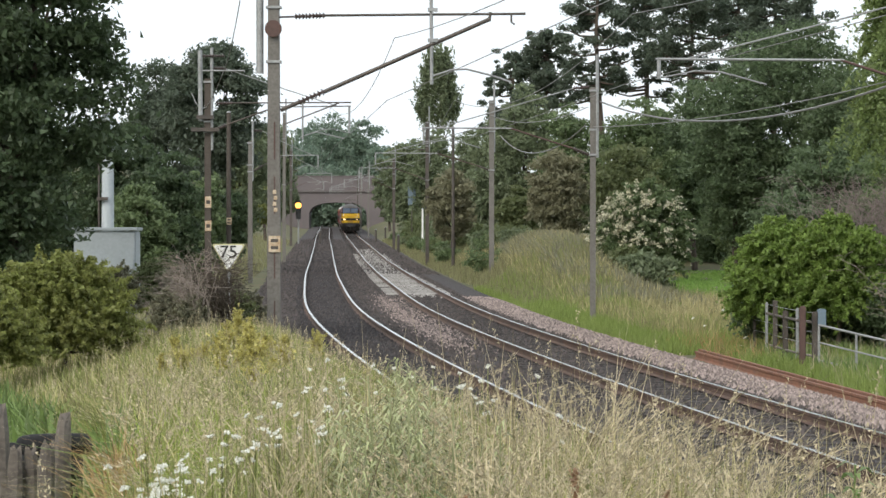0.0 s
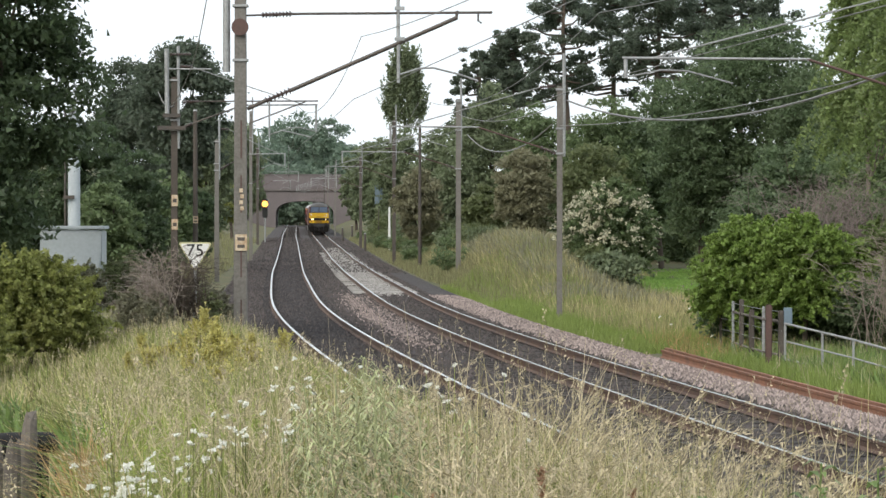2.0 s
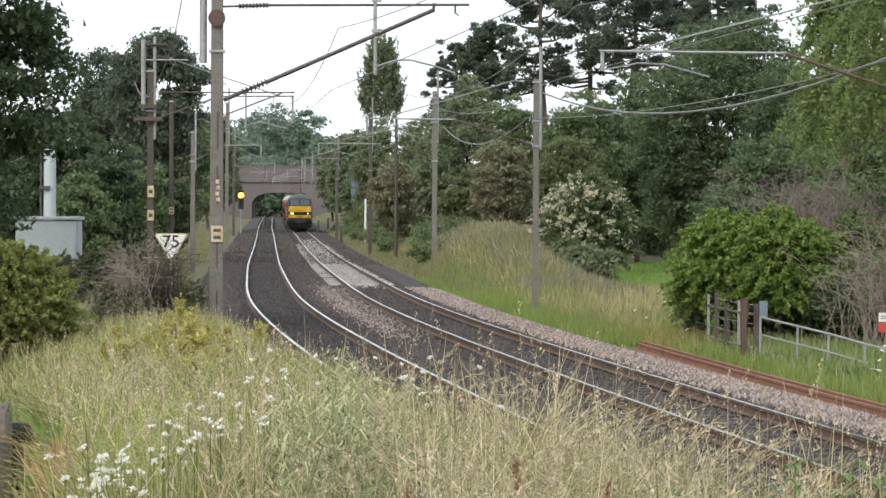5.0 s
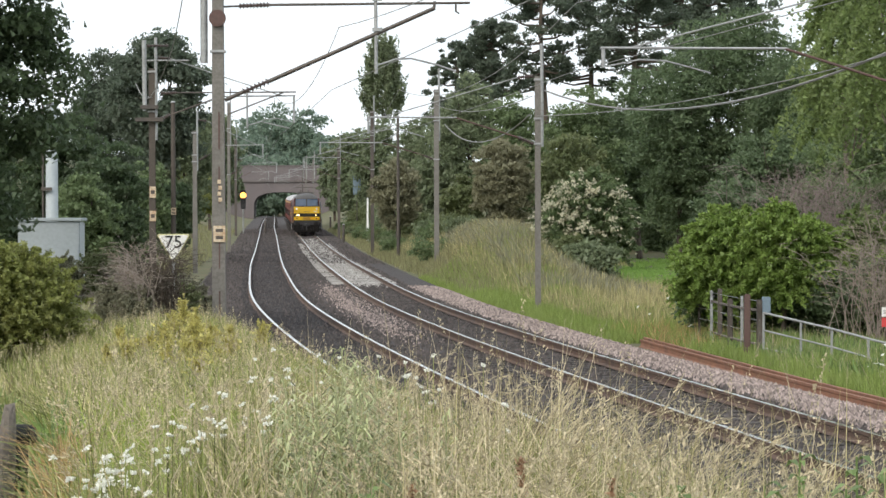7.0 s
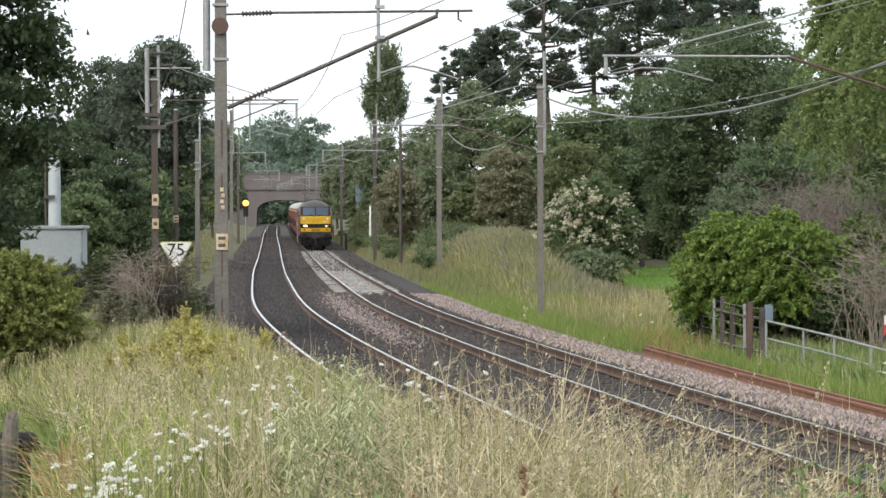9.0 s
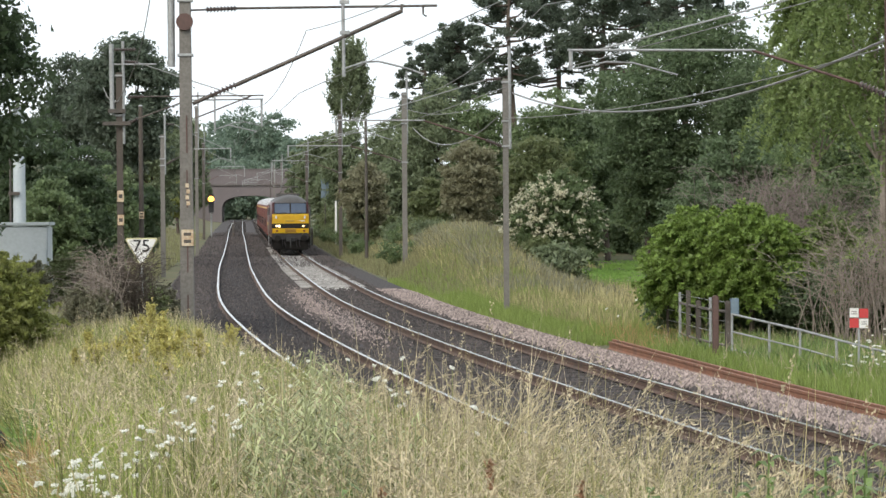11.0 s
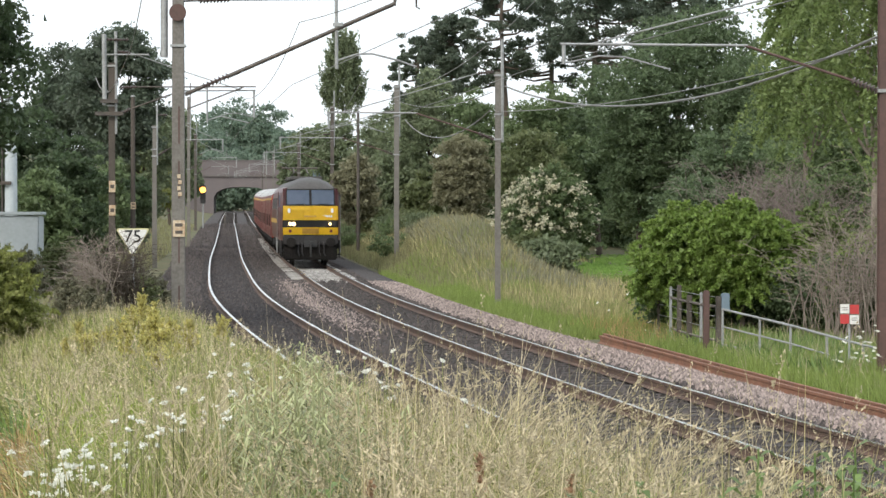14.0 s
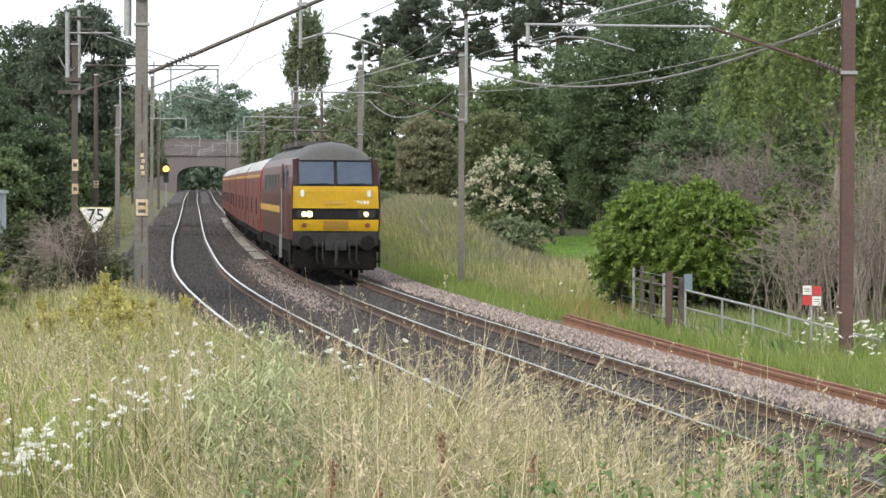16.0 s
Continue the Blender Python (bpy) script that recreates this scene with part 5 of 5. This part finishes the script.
def mast_plate(m, z, w, h, front_y, material=M_PLATE, bars=2):
    p = part("number_plate", box(bmn(), (0.02, front_y, z), (w, 0.02, h), bevel=0.005), material, m)
    for k in range(bars):
        part("number_bar", box(bmn(), (0.02, front_y - 0.012, z + h * (0.22 - 0.44 * k)), (w * 0.62, 0.006, h * 0.2)), M_DARKSTEEL, p)


mast_plate(MAST_A, 2.22 + 0.6, 0.24, 0.33, -0.155)
for k in range(4):
    part("number_bar", box(bmn(), (0.02 + 0.02 * (k % 2), -0.142, 3.27 + 0.6 - 0.12 * k), (0.07, 0.012, 0.08)), M_PLATE, MAST_A)
bm = rod(bmn(), (0.0, -0.13, 6.55 + 0.6), (0.0, -0.22, 6.55 + 0.6), 0.17, n=24)
part("pulley_disc", bm, M_BROWNSTEEL, MAST_A, "round rusty tension disc")
part("balance_tube", rod(bmn(), (-0.28, 0, 5.66 + 0.6), (-0.28, 0, 8.9), 0.075, n=14), M_STEEL, MAST_A)


def cabinet():
    d = 76.0
    z0 = 0.2
    t = thing("equipment_cabinet", pose(-9.03, d, z0), "pale grey steel equipment cabinet with a flat lid", "cabinet")
    part("body", box(bmn(), (0, 0, (2.4 - z0) / 2), (1.65, 1.2, 2.4 - z0), bevel=0.03), M_CABINET, t)
    part("lid", box(bmn(), (0, 0, 2.46 - z0), (1.78, 1.32, 0.09), bevel=0.02), M_CABINET, t)
    for x in (-0.4, 0.4):
        q = part("door", box(bmn(), (x, -0.61, 0.85), (0.76, 0.03, 1.4), bevel=0.01), M_CABINET, t)
        part("handle", box(bmn(), (x + 0.28, -0.64, 0.95), (0.04, 0.04, 0.16)), M_STEEL, q)
    m = thing("radio_mast", pose(-9.37, 79, 0.1), "pale blue-grey tubular radio mast with clamps", "mast")
    part("pole", rod(bmn(), (0, 0, -0.2), (0, 0, 5.6), 0.19, 0.16, 16), M_PALEBLUE, m)
    for z in (3.2, 4.6, 5.6):
        part("clamp", box(bmn(), (-0.12, -0.05, z), (0.3, 0.42, 0.09)), M_DARKSTEEL, m)
    part("cable", rod(bmn(), (-0.24, -0.05, 0), (-0.24, -0.05, 5.6), 0.03), M_DARKSTEEL, m)


cabinet()


def signal():
    t = thing("railway_signal", pose(-15.36, 300, 0.4), "black signal post showing one amber light", "signal")
    zc = 4.26 - 0.4
    part("post", rod(bmn(), (0, 0.15, -0.3), (0, 0.15, zc - 0.3), 0.09), M_STEEL, t)
    part("backplate", box(bmn(), (0, 0, zc - 0.45), (0.56, 0.16, 2.0), bevel=0.06), M_BLACK, t)
    for k, z in enumerate((zc, zc - 0.45, zc - 0.85)):
        part("lens", rod(bmn(), (0, -0.08, z), (0, -0.12, z), 0.32 if k == 0 else 0.11, n=20), M_AMBER if k == 0 else M_BLACK, t, "glowing amber lens" if k == 0 else "")
        part("hood", rod(bmn(), (0, -0.09, z + (0.42 if k == 0 else 0.16)), (0, -0.34, z + (0.4 if k == 0 else 0.14)), 0.06, n=14), M_BLACK, t)


signal()


def pole(x, y, z0, z1, r, label, material=M_WOODPOLE):
    t = thing("lineside_pole", pose(x, y, z0), label, "pole")
    part("pole", rod(bmn(), (0, 0, -0.3), (0, 0, z1 - z0), r, r * 0.75, 12), material, t)
    part("cap", rod(bmn(), (0, 0, z1 - z0), (0, 0, z1 - z0 + 0.06), r * 0.9, r * 0.5, 12), M_STEEL, t)
    return t


p = pole(-8.49, 112, 0.2, 6.96, 0.11, "brown wooden pole with a small cream plate")
mast_plate(p, 2.66 - 0.2, 0.2, 0.28, -0.14)
pole(0.59, 165, 0.3, 8.14, 0.1, "thin dark pole on the bank", M_DARKSTEEL)
pole(-1.62, 225, 0.4, 3.6, 0.1, "short white post beside the track", M_WHITE)
for u, d in ((705, 240), (665, 300), (567, 290), (682, 330)):
    pole((u - 784) * d / 5000, d, float(rise(d)) - 0.3, float(rise(d)) + 1.2, 0.13, "short dark lineside post", M_DARKSTEEL)
t = thing("lineside_sign", pose(-2.97, 270, 0.5), "square blue-grey sign board on a thin post", "sign")
part("post", rod(bmn(), (0, 0.05, -0.2), (0, 0.05, 5.94 - 0.5), 0.05), M_DARKSTEEL, t)
part("board", box(bmn(), (0, 0, 5.02 - 0.5), (0.75, 0.05, 1.8), bevel=0.02), M_BLUEBOX, t)


# the wooden fence, the railing and the red and white sign
def fence():
    t = thing("timber_fence", Matrix(), "weathered timber post and rail fence at the crossing", "fence")
    us = [(1335, 520, 612, 66), (1357, 535, 625, 64.5), (1372, 532, 640, 63), (1390, 550, 650, 61.5), (1411, 545, 660, 60), (1442, 552, 668, 58.5)]
    P = [((u - 784) * d / 5000, d, 2.7 - (v0 - 390) * d / 5000) for u, v0, v1, d in us]
    kinds = iter(((0.06, M_OLDWOOD), (0.06, M_STEEL), (0.1, M_OLDWOOD), (0.11, M_WOODPOLE), (0.06, M_STEEL), (0.11, M_OLDWOOD)))
    for x, y, z in P:
        g = float(height(np.array(x), np.array(y)))
        w, m = next(kinds)
        part("post", box(bmn(), (x, y, (z + g) / 2 - 0.1), (w, w, z - g + 0.2), bevel=0.012), m, t)
    for h, r, m in ((0.3, 0.026, M_OLDWOOD), (1.0, 0.03, M_OLDWOOD), (0.55, 0.006, M_STEEL), (0.8, 0.006, M_STEEL), (1.2, 0.006, M_STEEL)):
        bm = bmn()
        for a, b in zip(P[0 if r < 0.01 else 1:], P[1 if r < 0.01 else 2:]):
            ga, gb = float(height(np.array(a[0]), np.array(a[1]))), float(height(np.array(b[0]), np.array(b[1])))
            rod(bm, (a[0], a[1] - 0.06, ga + h), (b[0], b[1] - 0.06, gb + h), r, n=6)
        part("rail" if r > 0.01 else "wire_strand", bm, m, t)
    x, y, z = P[-1]
    part("switch_box", box(bmn(), (x + 0.14, y - 0.02, z - 0.12), (0.17, 0.16, 0.36), bevel=0.015), M_BLUEBOX, t, "grey steel box on the end post")
    r = thing("railing", Matrix(), "galvanised tubular railing sloping down beside the path", "railing")
    Q = [(7.72, 58.0, 0.55), (8.3, 56.7, 0.42), (8.75, 55.6, 0.32), (9.25, 54.3, 0.18), (9.72, 53.0, 0.06), (10.4, 51.2, -0.1)]
    for x, y, z in Q:
        part("post", rod(bmn(), (x, y, -0.6), (x, y, z), 0.026), M_STEEL, r)
    for low in (0.0, 0.36, 0.72):
        pts = [(x, y, z - low) for x, y, z in Q if z - low > -0.42]
        part("rail", chain(bmn(), pts, 0.026 if low == 0 else 0.02), M_STEEL, r)
    bx = thing("steel_box", pose(7.42, 58.3, float(height(np.array(7.42), np.array(58.3)))), "rusty brown steel channel post by the fence", "post")
    part("channel", box(bmn(), (0, 0, 0.65), (0.13, 0.12, 1.4), bevel=0.02), M_BROWNSTEEL, bx)
    x = 9.28
    s = thing("warning_sign", pose(x, 52, float(height(np.array(x), np.array(52.0)))), "small red and white chequered sign on a grey post", "sign")
    part("post", rod(bmn(), (0, 0.03, -0.2), (0, 0.03, 1.2), 0.022), M_STEEL, s)
    for dx, dz, m in ((-0.09, 0.1, M_WHITE), (0.09, 0.1, M_RED), (-0.09, -0.09, M_RED), (0.09, -0.09, M_WHITE)):
        part("panel", box(bmn(), (dx, 0, 1.1 + dz + (0 if dx < 0 else -0.01)), (0.165, 0.012, 0.17)), m, s)
    for dx, dz in ((-0.09, 0.12), (-0.09, 0.08), (0.09, -0.07), (0.09, -0.11)):
        part("text_bar", box(bmn(), (dx, -0.009, 1.1 + dz), (0.1, 0.004, 0.012)), M_DARKSTEEL, s)


fence()


def old_rails():
    """Discarded rusty rails lying along the shoulder."""
    for off, y0, y1 in ((3.35, 33, 64), (3.6, 34, 66)):
        bm = bmn()
        ys = np.arange(y0, y1, 2.0)
        prof = [(-0.035, 0.16), (0.035, 0.16), (0.03, 0.12), (0.012, 0.1), (0.012, 0.03), (0.07, 0), (-0.07, 0), (-0.012, 0.03), (-0.012, 0.1), (-0.03, 0.12)]
        rings = []
        for y in ys:
            ring_ = []
            for o, z in prof:
                x, yy, r = beside(y, off + o * 1.05 + 0.012 * (y - 45) * (1 if y > 45 else 0))
                ring_.append((x, yy, r - 0.40 + z * 1.05))
            rings.append(ring_)
        rows = loft(bm, rings)
        bm.faces.new(rows[0])
        bm.faces.new(list(reversed(rows[-1])))
        tagged(part("old_rail", bm, M_RUST), "rusty orange spare rail lying beside the track", "rail", "spare rails")


old_rails()


def tyre_wall():
    stack = thing("tyre_stack", Matrix(), "small pile of worn black tyres beside old posts", "tyres")
    for k, (u, v, d) in enumerate([(104, 742, 18.4), (8, 725, 19), (78, 790, 18.2), (60, 800, 18.5), (24, 800, 18.4)]):
        x = (u - 784) * d / 5000
        z = 2.7 - (v - 390) * d / 5000
        g = float(height(np.array(x), np.array(d)))
        bm = bmn()
        top = max(z - g, 0.3)
        rows = loft(bm, [[(0.055 * math.cos(q + 0.3 * k) * f * (1 + 0.25 * math.sin(3 * q + k)), 0.055 * math.sin(q + 0.3 * k) * f, hh * top + (0.05 * math.sin(q * 2 + k) if hh == 1 else 0)) for q in np.linspace(0, 6.283, 9, endpoint=False)] for hh, f in ((-0.2, 1.1), (0.5, 1.0), (0.85, 0.95), (1, 0.7))])
        bm.faces.new(rows[-1])
        t = part("fence_post", bm, M_OLDWOOD)
        t.matrix_basis = pose(x, d, g, 0, 2 * (-1) ** k, 15 * k)
        tagged(t, "weathered split timber post beside old tyres", "post", "old posts")
    for k, (u, v, d) in enumerate([(96, 788, 19.6), (88, 826, 19.5), (104, 862, 19.6), (86, 900, 19.5), (10, 806, 20.6), (16, 842, 20.5), (6, 880, 20.6)]):
        x = (u - 784) * d / 5000
        z = 2.7 - (v - 390) * d / 5000
        bm = bmn()
        rings = []
        for a in np.linspace(0, 2 * math.pi, 28, endpoint=False):
            rings.append([((0.185 + 0.07 * math.cos(b) * (1.15 if math.cos(b) > 0 else 0.8)) * math.cos(a), (0.185 + 0.07 * math.cos(b) * (1.15 if math.cos(b) > 0 else 0.8)) * math.sin(a), 0.075 * math.copysign(abs(math.sin(b)) ** 0.6, math.sin(b))) for b in np.linspace(0, 2 * math.pi, 12, endpoint=False)])
        rings.append(rings[0])
        loft(bm, rings)
        t = part("tyre", bm, M_TYRE, stack, smooth=True)
        t.matrix_basis = pose(x, d, z, 7 * (k % 3) - 6, 6 * (k % 2) - 2, 0)


tyre_wall()


# ---- flowers in the meadow ----
def umbels():
    rng = np.random.default_rng(77)
    spots = [(590, 700, 13, 9), (740, 680, 15, 6), (505, 770, 11.5, 10), (440, 800, 11, 10), (310, 850, 10, 24), (370, 830, 10.2, 14), (265, 875, 9.6, 16), (470, 760, 12, 10), (540, 735, 12.5, 8), (800, 700, 14, 10), (850, 680, 14, 6), (1040, 775, 12, 3), (620, 690, 14, 5), (280, 870, 9.5, 8), (420, 790, 11, 6)]
    spots += [(1700, 655, 51, 14), (1745, 640, 52, 16), (1790, 650, 50, 16), (1800, 700, 47, 14), (1290, 560, 66, 5), (1775, 675, 49, 10)]
    v, st = [], []
    for u, w, d, n in spots:
        for _ in range(int(n * (0.85 if d < 30 else 1.25))):
            uu, ww = u + rng.normal() * 34, w + rng.normal() * 22
            dd = d + rng.normal() * 0.5
            c = np.array([(uu - 784) * dd / 5000, dd, 2.7 - (ww - 390) * dd / 5000])
            k = 34
            grow = 1.0 if dd < 30 else 2.6
            a, r = rng.random(k) * 6.28, grow * 0.021 * np.sqrt(rng.random(k)) * rng.uniform(0.3, 1.0)
            v.append(c + np.stack([np.cos(a) * r, np.sin(a) * r, r * rng.normal() * 0.35 * np.cos(a) + rng.normal(size=k) * 0.003], 1))
            st.append(c)
    p = np.concatenate(v)
    tagged(polys("cow_parsley", leaves(rng, p, np.where(p[:, 1:2] > 30, 0.028, 0.010)), singles(len(p)), F_WHITE), "white flat flower heads among the grass", "flowers", kind="stuff")
    bm = bmn()
    for c in st:
        g = float(height(np.array(c[0]), np.array(c[1])))
        rod(bm, (c[0], c[1], g), tuple(c), 0.0025, 0.0015, 4)
    tagged(part("flower_stems", bm, G_GREEN), "thin green flower stems among the grass", "flowers", kind="stuff")


umbels()


def weed(name, label, x, y, high, material, seed, leaf_len, n=26, spike=False, broad=0.2):
    """A leafy weed: a stem with pointed leaves, or a dock's seed spike."""
    rng = np.random.default_rng(seed)
    g = float(height(np.array(x), np.array(y)))
    t = thing(name, pose(x, y, g, 0, rng.normal() * 4, rng.random() * 360), label, "plant", "weeds on the bank")
    part("stem", rod(bmn(), (0, 0, -0.05), (0, 0, high), 0.006, 0.003, 6), material, t)
    bm = bmn()
    for k in range(n):
        z = high * (0.35 + 0.65 * (k + rng.random()) / n)
        a = k * 2.4 + rng.normal() * 0.3
        l = leaf_len * (1.0 - 0.35 * abs(2 * z / high - 1.2)) * rng.uniform(0.7, 1.25)
        d, e = Vector((math.cos(a), math.sin(a), 0)), Vector((-math.sin(a), math.cos(a), 0))
        p = [Vector((0, 0, z)), d * l * 0.5 + e * l * broad + Vector((0, 0, z + l * 0.25)), d * l + Vector((0, 0, z - l * 0.1)), d * l * 0.5 - e * l * broad + Vector((0, 0, z + l * 0.25))]
        bm.faces.new([bm.verts.new(q) for q in p])
    if spike:
        for k in range(420):
            z = high * (0.4 + 0.6 * rng.random())
            a, r = rng.random() * 6.28, 0.035 * rng.random() * (1.3 - z / high)
            c = Vector((math.cos(a) * r, math.sin(a) * r, z))
            bm.faces.new([bm.verts.new(c + Vector(rng.normal(size=3) * 0.008)) for _ in range(3)])
    part("foliage", bm, material, t)


for k, (u, d, h) in enumerate([(815, 9.0, 0.72), (800, 8.6, 0.6), (905, 8.8, 0.66), (925, 9.0, 0.6), (1045, 9.2, 0.8), (1030, 8.8, 0.62), (1172, 9.5, 0.7), (1262, 9.4, 0.6), (700, 8.4, 0.55)]):
    weed("dock_plant", "rusty brown dock seed spike in the grass", (u - 784) * d / 5000, d, h, G_DOCK, 300 + k, 0.03, 14, True)
for k, (u, d, h) in enumerate([(1150, 7.3, 0.78), (1210, 7.5, 0.8), (1300, 7.6, 0.84), (1390, 7.3, 0.82), (1470, 7.5, 0.86), (1540, 7.3, 0.84), (1680, 7.5, 0.9), (1750, 7.3, 0.92), (1120, 7.5, 0.80), (1180, 7.8, 0.75), (1080, 7.4, 0.77), (1260, 7.4, 0.85), (1350, 7.5, 0.80), (1500, 8, 0.91), (1440, 7.2, 0.85), (1620, 7.6, 0.93), (1720, 7.8, 0.95), (1580, 7.3, 0.87), (1000, 7.5, 0.75), (1780, 7.6, 0.97), (680, 8, 0.77), (760, 8.3, 0.80), (620, 7.8, 0.62), (850, 7.6, 0.7), (930, 7.4, 0.72), (960, 7.8, 0.7), (540, 8.2, 0.55), (1660, 7.2, 0.91)]):
    weed("nettle_plant", "green leafy nettle growing among the grass", (u - 784) * d / 5000, d, h, W_LEAF, 330 + k, 0.085, 44)
for k in range(36):
    rng = np.random.default_rng(400 + k)
    u, d = 700 + rng.normal() * 62, 11.2 + rng.normal() * 0.7
    weed("thistle_plant", "grey-green narrow-leaved thistle in the meadow", (u - 784) * d / 5000, d, 0.86 + 0.2 * rng.random() - 0.0012 * abs(u - 700), W_GREY, 430 + k, 0.13, 70, broad=0.04)
for k in range(34):
    rng = np.random.default_rng(520 + k)
    u, d = 440 + rng.normal() * 70, 36 + rng.normal() * 5
    x = (u - 784) * d / 5000
    z0 = float(height(np.array(x), np.array(d)))
    tree("ragwort_plant", "tall yellow-green weed in flower on the crest", x, d, z0 + 0.38 + 0.28 * rng.random(), z0 + 0.05, 0.1, L_RAGWORT, 540 + k, 0.032, 620, 20, 0.006, "plant", bark=L_YELLOW, spray=(30, 0.16, 1.2, 0.2))


# ---- sleepers, piece by piece ----
def sleepers():
    me = {}
    for name, m in (("c", M_CONCRETE_SLEEPER), ("w", M_WOOD_SLEEPER)):
        bm = box(bmn(), (0, 0, -0.245), (2.5, 0.25, 0.16), bevel=0.0)
        me[name] = bpy.data.meshes.new("sleeper")
        bm.to_mesh(me[name])
        bm.free()
        me[name].materials.append(m)
    for t, off in ((TRACK_NEAR, -SPACING), (TRACK_FAR, 0.0)):
        n = 0
        y = 26.0
        while n < 290:
            x, yy, r = beside(y, off)
            pale = off == 0.0 and 108 < y < 225 and random.random() < 0.8
            ob = new("sleeper", me["c" if pale else "w"])
            ob.parent = t
            ob.matrix_basis = pose(float(x), float(yy), float(r) + (0.02 if pale else -0.02), 0, 0, math.degrees(-math.atan(float(slope(y)))))
            y += 0.7 if y < 150 else 0.75
            n += 1


sleepers()


def far_sleepers():
    for t, off in ((TRACK_NEAR, -SPACING), (TRACK_FAR, 0.0)):
        bm = bmn()
        for y in np.arange(232, 500, 0.8):
            x, yy, r = beside(float(y), off)
            box(bm, (0, 0, -0.26), (2.5, 0.26, 0.16), pose(float(x), float(yy), float(r)))
        tagged(part("far_ties", bm, M_WOOD_SLEEPER, t), "dark sleepers far along the line", kind="stuff")


far_sleepers()


def motions():
    times = [k * 0.5 for k in range(33)]
    walk(LOCO, [(t, carriage_pose(front(t) + 9.4, 5.4)) for t in times])
    for k, v in enumerate(VANS):
        walk(v, [(t, carriage_pose(front(t) + 19.4 + 10.2 + 20.6 * k, 7.0)) for t in times])


motions()
